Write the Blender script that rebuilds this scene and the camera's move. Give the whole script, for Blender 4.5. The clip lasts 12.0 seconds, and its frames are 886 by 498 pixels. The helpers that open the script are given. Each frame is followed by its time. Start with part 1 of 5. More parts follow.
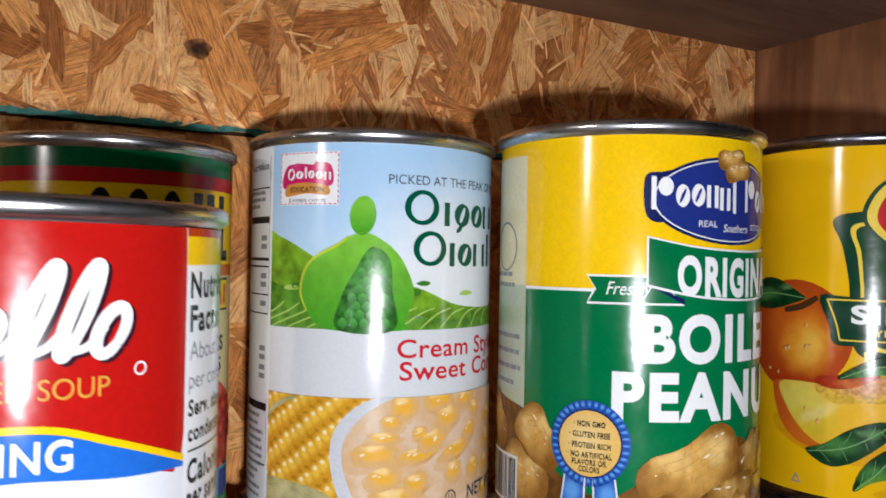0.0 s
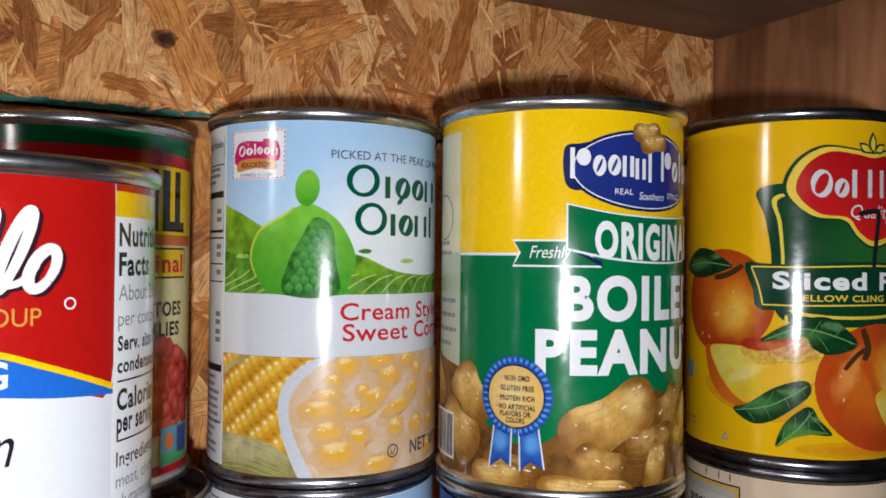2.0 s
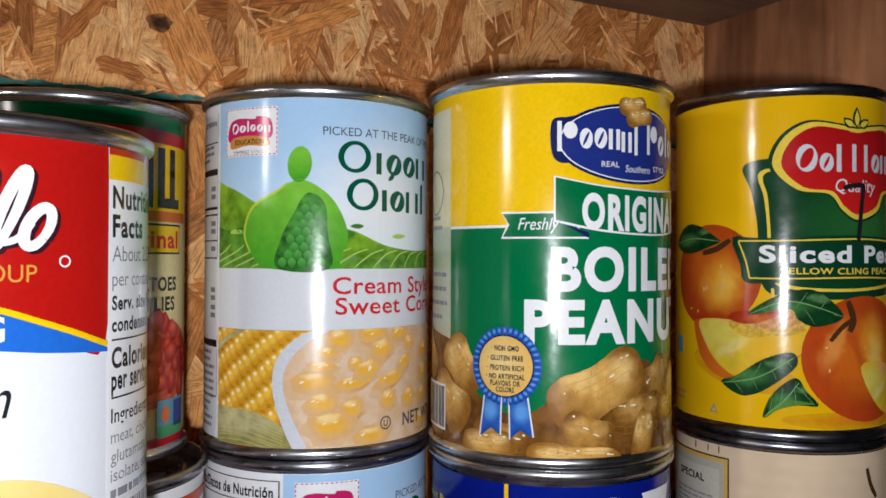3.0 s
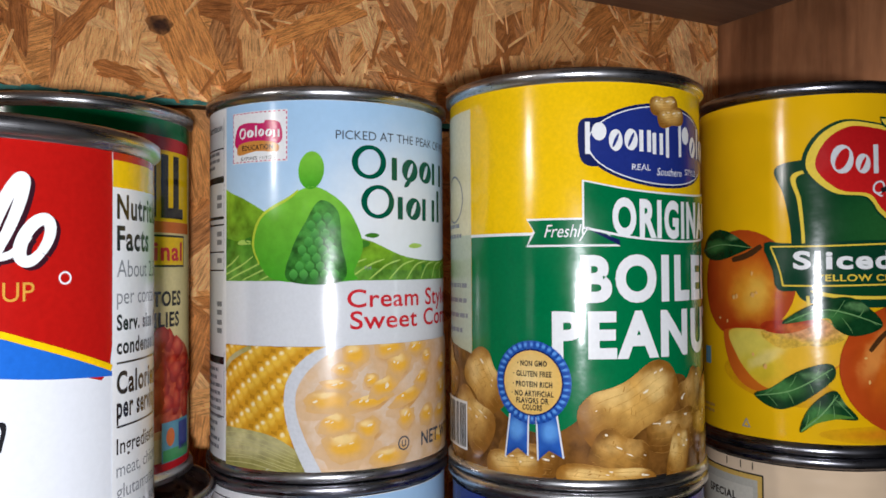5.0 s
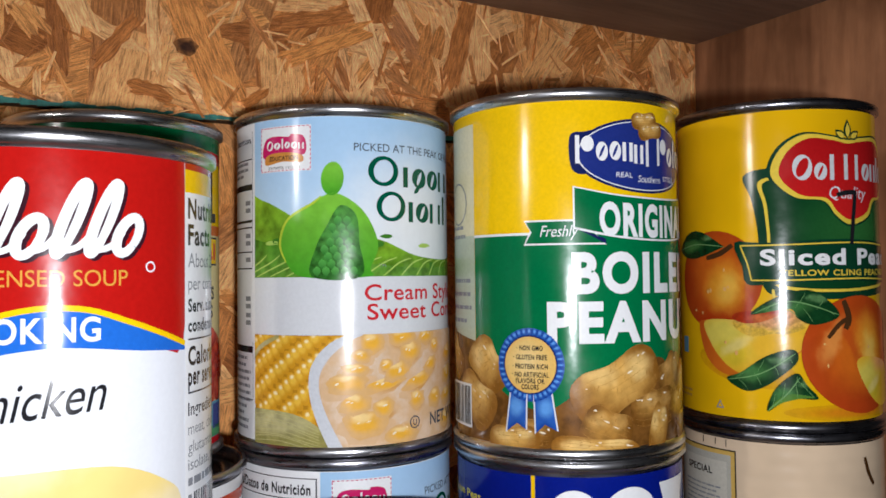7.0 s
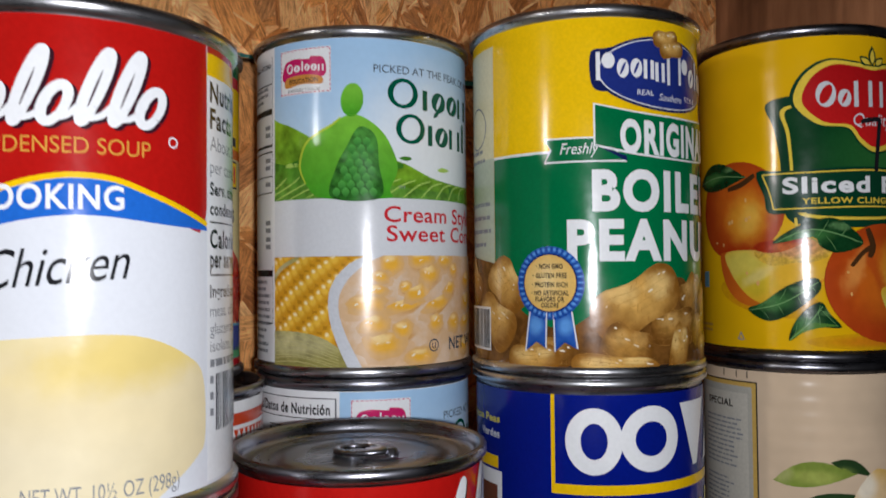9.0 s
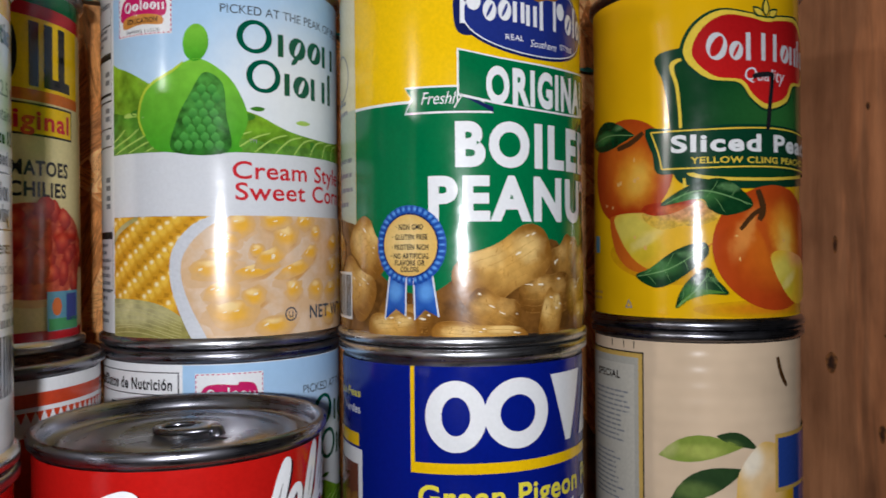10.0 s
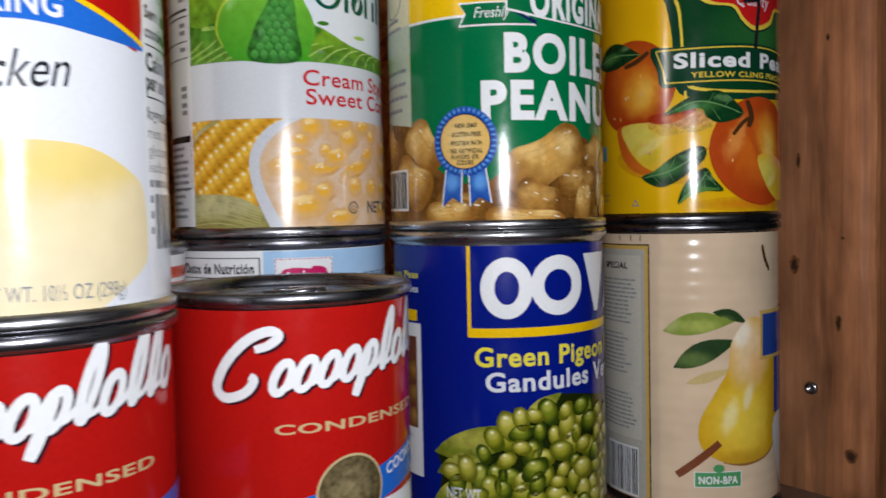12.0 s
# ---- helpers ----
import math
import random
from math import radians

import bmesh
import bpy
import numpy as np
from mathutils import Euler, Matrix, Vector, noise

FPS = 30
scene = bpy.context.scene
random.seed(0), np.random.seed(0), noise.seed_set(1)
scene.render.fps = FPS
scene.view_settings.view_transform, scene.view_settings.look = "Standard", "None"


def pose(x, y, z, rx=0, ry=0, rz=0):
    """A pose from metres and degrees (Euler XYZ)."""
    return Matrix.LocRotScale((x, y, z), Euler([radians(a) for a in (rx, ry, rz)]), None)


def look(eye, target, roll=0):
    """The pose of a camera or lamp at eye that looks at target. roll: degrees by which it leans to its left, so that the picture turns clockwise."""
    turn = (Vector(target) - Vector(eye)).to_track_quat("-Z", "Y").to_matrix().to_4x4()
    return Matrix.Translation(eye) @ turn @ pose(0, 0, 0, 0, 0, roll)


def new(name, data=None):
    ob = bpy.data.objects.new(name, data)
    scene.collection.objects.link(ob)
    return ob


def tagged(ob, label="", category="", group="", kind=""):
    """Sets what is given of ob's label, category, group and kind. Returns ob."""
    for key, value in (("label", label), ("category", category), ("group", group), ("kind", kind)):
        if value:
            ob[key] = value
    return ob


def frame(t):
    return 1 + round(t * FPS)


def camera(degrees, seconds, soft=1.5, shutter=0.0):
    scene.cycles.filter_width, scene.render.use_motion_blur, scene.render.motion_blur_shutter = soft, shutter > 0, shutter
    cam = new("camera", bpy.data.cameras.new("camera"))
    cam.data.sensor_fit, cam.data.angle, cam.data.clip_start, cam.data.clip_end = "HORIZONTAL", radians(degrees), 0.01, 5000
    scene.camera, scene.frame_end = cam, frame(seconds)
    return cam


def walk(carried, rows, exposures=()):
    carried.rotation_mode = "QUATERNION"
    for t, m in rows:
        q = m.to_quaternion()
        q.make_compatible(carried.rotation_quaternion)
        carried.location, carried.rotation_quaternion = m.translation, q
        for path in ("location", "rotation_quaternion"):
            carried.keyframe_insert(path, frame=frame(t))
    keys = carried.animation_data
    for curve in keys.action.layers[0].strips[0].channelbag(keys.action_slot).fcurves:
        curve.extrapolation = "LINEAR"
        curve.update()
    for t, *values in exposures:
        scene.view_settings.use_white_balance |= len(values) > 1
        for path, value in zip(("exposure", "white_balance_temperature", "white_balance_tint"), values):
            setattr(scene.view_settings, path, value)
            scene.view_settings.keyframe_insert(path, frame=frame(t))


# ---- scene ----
cam = camera(57.81, 12.0, soft=1.65, shutter=0.3)
ROWS = [
    (0.0, -0.0011, -0.0016, 0.1904, -0.12, 0.63, -1.05),
    (0.5, 0.0154, 0.0032, 0.1795, 0.79, 0.92, -1.26),
    (1.0, 0.0205, 0.0005, 0.1752, 0.64, 0.53, -1.00),
    (1.5, 0.0147, -0.0219, 0.1843, 0.55, 0.72, -0.82),
    (2.0, 0.0194, -0.0182, 0.1811, 0.46, 0.71, -0.61),
    (2.5, 0.0232, -0.0200, 0.1753, 0.37, 0.74, -0.36),
    (2.7, 0.0230, -0.0230, 0.1742, 0.46, 0.65, -0.31),
    (4.3, 0.0188, -0.0110, 0.1723, 0.10, 1.21, 0.29),
    (4.5, 0.0182, -0.0101, 0.1739, 0.09, 1.10, 0.30),
    (5.0, 0.0151, -0.0090, 0.1741, 0.15, 1.24, 0.36),
    (5.5, 0.0152, -0.0169, 0.1765, 0.03, 1.39, 0.39),
    (6.0, 0.0193, -0.0342, 0.1904, -0.18, 1.79, 0.63),
    (6.5, 0.0172, -0.0346, 0.1773, -0.70, 2.42, 0.85),
    (6.7, 0.0112, -0.0360, 0.1720, -0.88, 1.88, 0.65),
    (8.3, 0.0040, -0.0450, 0.1672, -0.15, 2.22, 0.95),
    (8.5, 0.0007, -0.0476, 0.1627, 0.15, 2.23, 0.87),
    (9.0, 0.0073, -0.0366, 0.1465, 0.32, 1.61, 0.51),
    (9.5, 0.0180, -0.0272, 0.1369, 0.19, 0.73, 0.40),
    (10.0, 0.0370, -0.0161, 0.1420, -2.73, -0.10, 0.45),
    (10.5, 0.0304, -0.0311, 0.1295, -6.40, -0.93, 0.77),
    (11.0, 0.0216, -0.0367, 0.1179, -7.66, -1.95, 1.17),
    (11.5, 0.0193, -0.0357, 0.1160, -8.30, -2.54, 1.40),
    (12.0, -0.0028, -0.0481, 0.1199, -7.48, -2.57, 1.19),
]
walk(cam, [(t, pose(x, y, z, 90 + pitch, roll, yaw)) for t, x, y, z, yaw, pitch, roll in ROWS],
     [(0.0, 0.17), (0.45, -0.08), (1.0, 0.0), (5.5, 0.0), (6.5, 0.1), (7.5, 0.0), (8.5, -0.18), (9.2, -0.34), (9.6, -0.28), (10.0, -0.05), (10.5, 0.08), (11.2, 0.28), (11.6, 0.18), (12.0, -0.15)])

# ---- light ----
world = bpy.data.worlds.new("room")
scene.world = world
world.use_nodes = True
world.node_tree.nodes["Background"].inputs[0].default_value = (0.9, 0.95, 1.0, 1)
world.node_tree.nodes["Background"].inputs[1].default_value = 0.002


def area(name, eye, target, power, wide, high, colour):
    data = bpy.data.lights.new(name, "AREA")
    data.shape, data.size, data.size_y = "RECTANGLE", wide, high
    data.energy, data.color = power, colour
    ob = new(name, data)
    ob.matrix_world = look(eye, target)
    return ob


# the torch carried beside the lens, and the room's lamp behind to the left
area("torch", (0.036, -0.1, 0.147), (0.045, 0.25, 0.175), 1.0, 0.012, 0.013, (0.97, 0.985, 1.05))
area("room_lamp", (-0.78, -0.55, 0.36), (0.05, 0.25, 0.17), 1.6, 0.035, 0.06, (1.0, 0.96, 0.92))


# ---- materials ----
def shader(name, rough=0.4, metal=0.0):
    m = bpy.data.materials.new(name)
    m.use_nodes = True
    t = m.node_tree
    b = t.nodes["Principled BSDF"]
    b.inputs["Roughness"].default_value, b.inputs["Metallic"].default_value = rough, metal
    b.inputs["Specular IOR Level"].default_value = 0.42
    return m, t, b


def node(t, kind, **inputs):
    n = t.nodes.new(kind)
    for key, value in inputs.items():
        n.inputs[key.replace("_", " ")].default_value = value
    return n


def ramp(t, fac, stops):
    r = t.nodes.new("ShaderNodeValToRGB")
    t.links.new(fac, r.inputs[0])
    els = r.color_ramp.elements
    while len(els) < len(stops):
        els.new(0.5)
    for e, (p, c) in zip(els, stops):
        e.position, e.color = p, (*c, 1)
    return r.outputs[0]


def mixed(t, fac, a, b, how="MIX"):
    m = t.nodes.new("ShaderNodeMix")
    m.data_type, m.blend_type = "RGBA", how
    for socket, value in ((m.inputs["Factor"], fac), (m.inputs["A"], a), (m.inputs["B"], b)):
        if isinstance(value, (int, float)):
            socket.default_value = value
        elif isinstance(value, tuple):
            socket.default_value = (*value, 1)
        else:
            t.links.new(value, socket)
    return m.outputs["Result"]


def bumped(t, b, height, strength, distance):
    n = node(t, "ShaderNodeBump", Strength=strength, Distance=distance)
    t.links.new(height, n.inputs["Height"])
    t.links.new(n.outputs[0], b.inputs["Normal"])


def coords(t, kind, scale=(1, 1, 1), rot=(0, 0, 0)):
    c, m = t.nodes.new("ShaderNodeTexCoord"), t.nodes.new("ShaderNodeMapping")
    m.inputs["Scale"].default_value = scale
    m.inputs["Rotation"].default_value = rot
    t.links.new(c.outputs[kind], m.inputs[0])
    return m.outputs[0]


def noisy(t, where, scale, detail=4, rough=0.55, swirl=0.0):
    n = node(t, "ShaderNodeTexNoise", Scale=scale, Detail=detail, Roughness=rough, Distortion=swirl)
    t.links.new(where, n.inputs["Vector"])
    return n.outputs[0]


GLOSS = 0.17
INKS = {}


def ink(colour, to=None, way="v", centre=(0.45, 0.6), grain=0.06, grain_scale=900, mid=None, rough=None, ripple=0.0, warp=0.0):
    """Printing ink on glossy paper: one colour, or a blend across the printed shape (v up, u across, r outward)."""
    key = (colour, to, way, centre, grain, grain_scale, mid, rough, ripple, warp)
    if key in INKS:
        return INKS[key]
    m, t, b = shader("ink", rough or GLOSS)
    if to:
        sep = t.nodes.new("ShaderNodeSeparateXYZ")
        if way == "n":
            fac = ramp(t, noisy(t, coords(t, "Object"), grain_scale, 4), [(0.38, (0, 0, 0)), (0.62, (1, 1, 1))])
            stops = [(0.0, colour), (1.0, to)]
        elif way == "r":
            c = t.nodes.new("ShaderNodeTexCoord")
            d = t.nodes.new("ShaderNodeVectorMath")
            d.operation = "DISTANCE"
            d.inputs[1].default_value = (*centre, 0)
            t.links.new(c.outputs["UV"], d.inputs[0])
            fac = d.outputs["Value"]
            stops = [(0.0, colour), (0.5, to)] if mid is None else [(0.0, colour), (0.24, mid), (0.49, to)]
        else:
            t.links.new(coords(t, "UV"), sep.inputs[0])
            fac = sep.outputs["XY".index("X" if way == "u" else "Y")]
            stops = [(0.0, colour), (1.0, to)] if mid is None else [(0.0, colour), (0.5, mid), (1.0, to)]
        if warp:
            add = t.nodes.new("ShaderNodeMath")
            add.operation = "MULTIPLY_ADD"
            t.links.new(noisy(t, coords(t, "Object"), 130, 3), add.inputs[0])
            add.inputs[1].default_value = warp
            t.links.new(fac, add.inputs[2])
            less = t.nodes.new("ShaderNodeMath")
            less.operation = "SUBTRACT"
            t.links.new(add.outputs[0], less.inputs[0])
            less.inputs[1].default_value = warp / 2
            fac = less.outputs[0]
        col = ramp(t, fac, stops)
    else:
        col = colour
    n = noisy(t, coords(t, "Object"), grain_scale, 3)
    wear = noisy(t, coords(t, "Object"), 60, 4)
    dark = ramp(t, n, [(0.3, (1 - grain * 2,) * 3), (0.7, (1, 1, 1))])
    t.links.new(mixed(t, 1.0, col, dark, "MULTIPLY"), b.inputs["Base Color"])
    t.links.new(ramp(t, wear, [(0.35, ((rough or GLOSS) - 0.05,) * 3), (0.7, ((rough or GLOSS) + 0.07,) * 3)]), b.inputs["Roughness"])
    bumped(t, b, wear, 0.06, 0.002)
    if ripple:
        up, wave = t.nodes.new("ShaderNodeSeparateXYZ"), t.nodes.new("ShaderNodeMath")
        t.links.new(coords(t, "Object", (1, 1, 2 * math.pi / 0.0052)), up.inputs[0])
        wave.operation = "SINE"
        t.links.new(up.outputs[2], wave.inputs[0])
        bumped(t, b, wave.outputs[0], 1.0, ripple)
    INKS[key] = m
    return m


def painted(base, spots, top=None, grain=0.08, grain_scale=500, warp=0.1, mottle=None):
    """Ink of a printed illustration: a ground colour (or one blending to top), then soft oval washes laid over it.
    A wash: across, up, half width, half height, turn, colour, strength, all across the printed shape; mottle: a second colour in small patches."""
    key = (base, tuple(spots), top, grain, grain_scale, warp, mottle)
    if key in INKS:
        return INKS[key]
    m, t, b = shader("ink", GLOSS)
    uv = coords(t, "UV")
    wob = t.nodes.new("ShaderNodeTexNoise")
    wob.inputs["Scale"].default_value, wob.inputs["Detail"].default_value = 210, 3
    t.links.new(coords(t, "Object"), wob.inputs["Vector"])
    off = t.nodes.new("ShaderNodeVectorMath")
    off.operation = "MULTIPLY_ADD"
    t.links.new(wob.outputs["Color"], off.inputs[0])
    off.inputs[1].default_value = (warp, warp, 0)
    t.links.new(uv, off.inputs[2])
    shift = t.nodes.new("ShaderNodeVectorMath")
    shift.operation = "SUBTRACT"
    shift.inputs[1].default_value = (warp / 2, warp / 2, 0)
    t.links.new(off.outputs[0], shift.inputs[0])
    col = base
    if top:
        sep = t.nodes.new("ShaderNodeSeparateXYZ")
        t.links.new(shift.outputs[0], sep.inputs[0])
        col = ramp(t, sep.outputs[1], [(0.0, base), (1.0, top)])
    if mottle:
        patch = ramp(t, noisy(t, coords(t, "Object"), mottle[1], 4), [(0.42, (0, 0, 0)), (0.62, (1, 1, 1))])
        col = mixed(t, patch, col, mottle[0])
    for a, v, ra, rv, turn, colour, strength in spots:
        mp = t.nodes.new("ShaderNodeMapping")
        mp.vector_type = "TEXTURE"
        mp.inputs["Location"].default_value, mp.inputs["Scale"].default_value = (a, v, 0), (ra, rv, 1)
        mp.inputs["Rotation"].default_value = (0, 0, radians(turn))
        t.links.new(shift.outputs[0], mp.inputs[0])
        size = t.nodes.new("ShaderNodeVectorMath")
        size.operation = "LENGTH"
        t.links.new(mp.outputs[0], size.inputs[0])
        fade = ramp(t, size.outputs["Value"], [(0.25, (strength,) * 3), (1.0, (0, 0, 0))])
        fade.node.color_ramp.interpolation = "EASE"
        col = mixed(t, fade, col, colour)
    n, wear = noisy(t, coords(t, "Object"), grain_scale, 4), noisy(t, coords(t, "Object"), 60, 4)
    t.links.new(mixed(t, 1.0, col, ramp(t, n, [(0.3, (1 - grain * 2,) * 3), (0.7, (1, 1, 1))]), "MULTIPLY"), b.inputs["Base Color"])
    t.links.new(ramp(t, wear, [(0.35, (GLOSS - 0.05,) * 3), (0.7, (GLOSS + 0.07,) * 3)]), b.inputs["Roughness"])
    bumped(t, b, wear, 0.06, 0.002)
    INKS[key] = m
    return m


def metal(name, tone, rough):
    m, t, b = shader(name, rough, 1.0)
    w = coords(t, "Object")
    n, fine = noisy(t, w, 90, 5), noisy(t, coords(t, "Object", (30, 30, 900)), 3, 3)
    t.links.new(ramp(t, n, [(0.3, tuple(c * 0.75 for c in tone)), (0.7, tone)]), b.inputs["Base Color"])
    t.links.new(ramp(t, mixed(t, 0.5, n, fine), [(0.3, (rough - 0.08,) * 3), (0.75, (rough + 0.12,) * 3)]), b.inputs["Roughness"])
    bumped(t, b, fine, 0.08, 0.0005)
    return m


def wood(name, pale, dark, stretch, rough=0.6, scale=28, swirl=0.0, blotch=0.5, blotch_size=14):
    m, t, b = shader(name, rough)
    w = coords(t, "Object", stretch)
    big, grain, fine = noisy(t, w, scale * 0.35, 4, 0.55, swirl), noisy(t, w, scale * 1.6, 6, 0.6, swirl), noisy(t, w, scale * 7, 4, 0.7)
    col = mixed(t, big, pale, dark)
    col = mixed(t, 0.75, col, ramp(t, grain, [(0.35, (0.62, 0.55, 0.5)), (0.62, (1.05, 1.02, 1.0))]), "MULTIPLY")
    col = mixed(t, 0.5, col, ramp(t, fine, [(0.35, (0.72, 0.68, 0.64)), (0.6, (1, 1, 1))]), "MULTIPLY")
    blot = noisy(t, coords(t, "Object", (1, 1, 0.5)), blotch_size, 4)
    col = mixed(t, blotch, col, ramp(t, blot, [(0.35, (0.75, 0.7, 0.66)), (0.65, (1, 1, 1))] if blotch < 0.6 else [(0.34, (0.5, 0.43, 0.38)), (0.5, (0.95, 0.92, 0.9)), (0.66, (1.3, 1.27, 1.25))]), "MULTIPLY")
    t.links.new(col, b.inputs["Base Color"])
    bumped(t, b, mixed(t, 0.5, grain, fine), 0.25, 0.002)
    return m


def strand_wood(tone=None):
    m, t, b = shader("strand_wood", 0.42)
    g = t.nodes.new("ShaderNodeNewGeometry")
    base = ramp(t, g.outputs["Random Per Island"], [(0.0, (0.34, 0.125, 0.034)), (0.22, (0.6, 0.26, 0.078)), (0.55, (0.8, 0.41, 0.14)), (0.85, (0.94, 0.6, 0.28)), (1.0, (0.44, 0.175, 0.05))])
    base = tone or base
    streak, grain, fine = noisy(t, coords(t, "UV", (2, 26, 1)), 4, 4, 0.6, 0.4), noisy(t, coords(t, "UV", (3, 60, 1)), 4, 6, 0.65), noisy(t, coords(t, "UV", (8, 160, 1)), 5, 4, 0.7)
    speck, pits = noisy(t, coords(t, "UV", (34, 60, 1)), 6, 3), noisy(t, coords(t, "UV", (22, 130, 1)), 6, 2)
    patch = noisy(t, coords(t, "UV", (6, 9, 1)), 3, 3)
    col = mixed(t, 0.75, base, ramp(t, streak, [(0.32, (0.55, 0.45, 0.37)), (0.55, (1.36, 1.31, 1.24))]), "MULTIPLY")
    col = mixed(t, 0.85, col, ramp(t, grain, [(0.33, (0.42, 0.3, 0.22)), (0.5, (1.38, 1.33, 1.27))]), "MULTIPLY")
    col = mixed(t, 0.7, col, ramp(t, fine, [(0.34, (0.5, 0.4, 0.34)), (0.52, (1, 1, 1))]), "MULTIPLY")
    col = mixed(t, 0.8, col, ramp(t, speck, [(0.34, (0.25, 0.15, 0.1)), (0.42, (1, 1, 1))]), "MULTIPLY")
    col = mixed(t, 0.8, col, ramp(t, pits, [(0.31, (0.22, 0.13, 0.09)), (0.39, (1, 1, 1))]), "MULTIPLY")
    col = mixed(t, 0.6, col, ramp(t, patch, [(0.35, (0.72, 0.62, 0.55)), (0.6, (1.12, 1.1, 1.08))]), "MULTIPLY")
    t.links.new(col, b.inputs["Base Color"])
    bumped(t, b, mixed(t, 0.5, grain, streak), 0.9, 0.002)
    return m


TIN = metal("tin", (0.64, 0.64, 0.66), 0.28)
# the same tin, darkened in colour for seam shade and dark room reflections
SHADED_TIN = metal("shaded_tin", (0.36, 0.36, 0.4), 0.28)
STRAND = strand_wood()
STRAND_DARK, STRAND_MID, STRAND_PALE = strand_wood((0.52, 0.21, 0.06)), strand_wood((0.76, 0.35, 0.105)), strand_wood((0.94, 0.6, 0.28))
BOARD = wood("board_wood", (0.3, 0.16, 0.07), (0.2, 0.1, 0.04), (8, 8, 8), 0.7, 10)
PINE = wood("pine_wood", (0.46, 0.218, 0.1), (0.34, 0.145, 0.064), (30, 30, 3.0), 0.6, 1.0, 1.6, 0.8, 30)


def sapwood(m, start, pale):
    """A paler band of young wood along the free edge of a board, with a wavy border and rings that bend round the knots."""
    t = m.node_tree
    b = t.nodes["Principled BSDF"]
    old = b.inputs["Base Color"].links[0].from_socket
    sep = t.nodes.new("ShaderNodeSeparateXYZ")
    t.links.new(coords(t, "Object"), sep.inputs[0])
    add = t.nodes.new("ShaderNodeMath")
    add.operation = "MULTIPLY_ADD"
    t.links.new(noisy(t, coords(t, "Object", (12, 12, 1)), 14, 3, 0.5, 0.6), add.inputs[0])
    add.inputs[1].default_value = 0.05
    t.links.new(sep.outputs[0], add.inputs[2])
    fac = ramp(t, add.outputs[0], [(start + 0.024, (0, 0, 0)), (start + 0.030, (0.85, 0.85, 0.85))])
    col = mixed(t, fac, old, mixed(t, 1.0, old, pale, "MULTIPLY"))
    rings = node(t, "ShaderNodeTexWave", Scale=26.0, Distortion=9.0, Detail=3.0)
    rings.inputs["Detail Scale"].default_value = 0.6
    t.links.new(coords(t, "Object", (1.6, 1, 0.32)), rings.inputs["Vector"])
    col = mixed(t, 0.5, col, ramp(t, rings.outputs[1], [(0.1, (0.86, 0.82, 0.79)), (0.8, (1.03, 1.02, 1.02))]), "MULTIPLY")
    t.links.new(col, b.inputs["Base Color"])


sapwood(PINE, 0.124, (1.5, 1.4, 1.3))
PLY = wood("ply_wood", (0.27, 0.17, 0.11), (0.2, 0.12, 0.08), (4, 40, 40), 0.6, 1.0)
KNOT = ink((0.06, 0.018, 0.006), (0.42, 0.16, 0.045), "r", (0.5, 0.5), 0.4, 500, (0.09, 0.028, 0.009), 0.85, 0.0, 0.35)
TEAL = ink((0.04, 0.27, 0.22), grain=0.3, grain_scale=400, rough=0.6)
# kept very dark to hold down bounce and reflections from the added room shell
PAINT = wood("unseen_shell_paint", (0.05, 0.047, 0.045), (0.042, 0.04, 0.039), (1, 1, 1), 0.8, 4)

WHITE, OFFWHITE, BLACK = ink((0.78, 0.79, 0.8), grain=0.03), ink((0.68, 0.7, 0.73), grain=0.03), ink((0.015, 0.015, 0.018))
RED, DEEP_RED, SOUP_RED = ink((0.6, 0.02, 0.03)), ink((0.5, 0.012, 0.02)), ink((0.43, 0.008, 0.006))
GREY = ink((0.25, 0.26, 0.28))
YELLOW, GOLD, CREAM = ink((0.86, 0.53, 0.004)), ink((0.62, 0.4, 0.1)), ink((0.72, 0.66, 0.42))


# ---- building helpers ----
def mesh_part(name, verts, faces, material, parent=None, label="", smooth=True):
    me = bpy.data.meshes.new(name)
    me.from_pydata(verts, [], faces)
    for p in me.polygons:
        p.use_smooth = smooth
    me.materials.append(material)
    ob = new(name, me)
    ob.parent = parent
    return tagged(ob, label)


def part(name, bm, material, parent=None, label="", smooth=False):
    me = bpy.data.meshes.new(name)
    bmesh.ops.recalc_face_normals(bm, faces=bm.faces)
    bm.to_mesh(me)
    bm.free()
    for p in me.polygons:
        p.use_smooth = smooth
    me.materials.append(material)
    ob = new(name, me)
    ob.parent = parent
    return tagged(ob, label)


def lathe(profile, steps=112):
    """Turns a profile of (radius, height) about the upright axis."""
    verts, faces = [], []
    for r, z in profile:
        for k in range(steps):
            a = 2 * math.pi * k / steps
            verts.append((max(r, 1e-5) * math.cos(a), max(r, 1e-5) * math.sin(a), z))
    for i in range(len(profile) - 1):
        for k in range(steps):
            j = (k + 1) % steps
            faces.append((i * steps + k, i * steps + j, (i + 1) * steps + j, (i + 1) * steps + k))
    return verts, faces


def box(x0, y0, z0, x1, y1, z1, bevel=0.0):
    bm = bmesh.new()
    bmesh.ops.create_cube(bm, size=1, matrix=Matrix.Translation(((x0 + x1) / 2, (y0 + y1) / 2, (z0 + z1) / 2)) @ Matrix.Diagonal((x1 - x0, y1 - y0, z1 - z0, 1)))
    if bevel:
        bmesh.ops.bevel(bm, geom=list(bm.edges), offset=bevel, segments=2, affect="EDGES", profile=0.5)
    return bm


# ---- shapes printed on labels: loops of (u, v) in millimetres, u round the can from its front, v up from its base ----
def rect(u0, v0, u1, v1):
    return [[(u0, v0), (u1, v0), (u1, v1), (u0, v1)]]


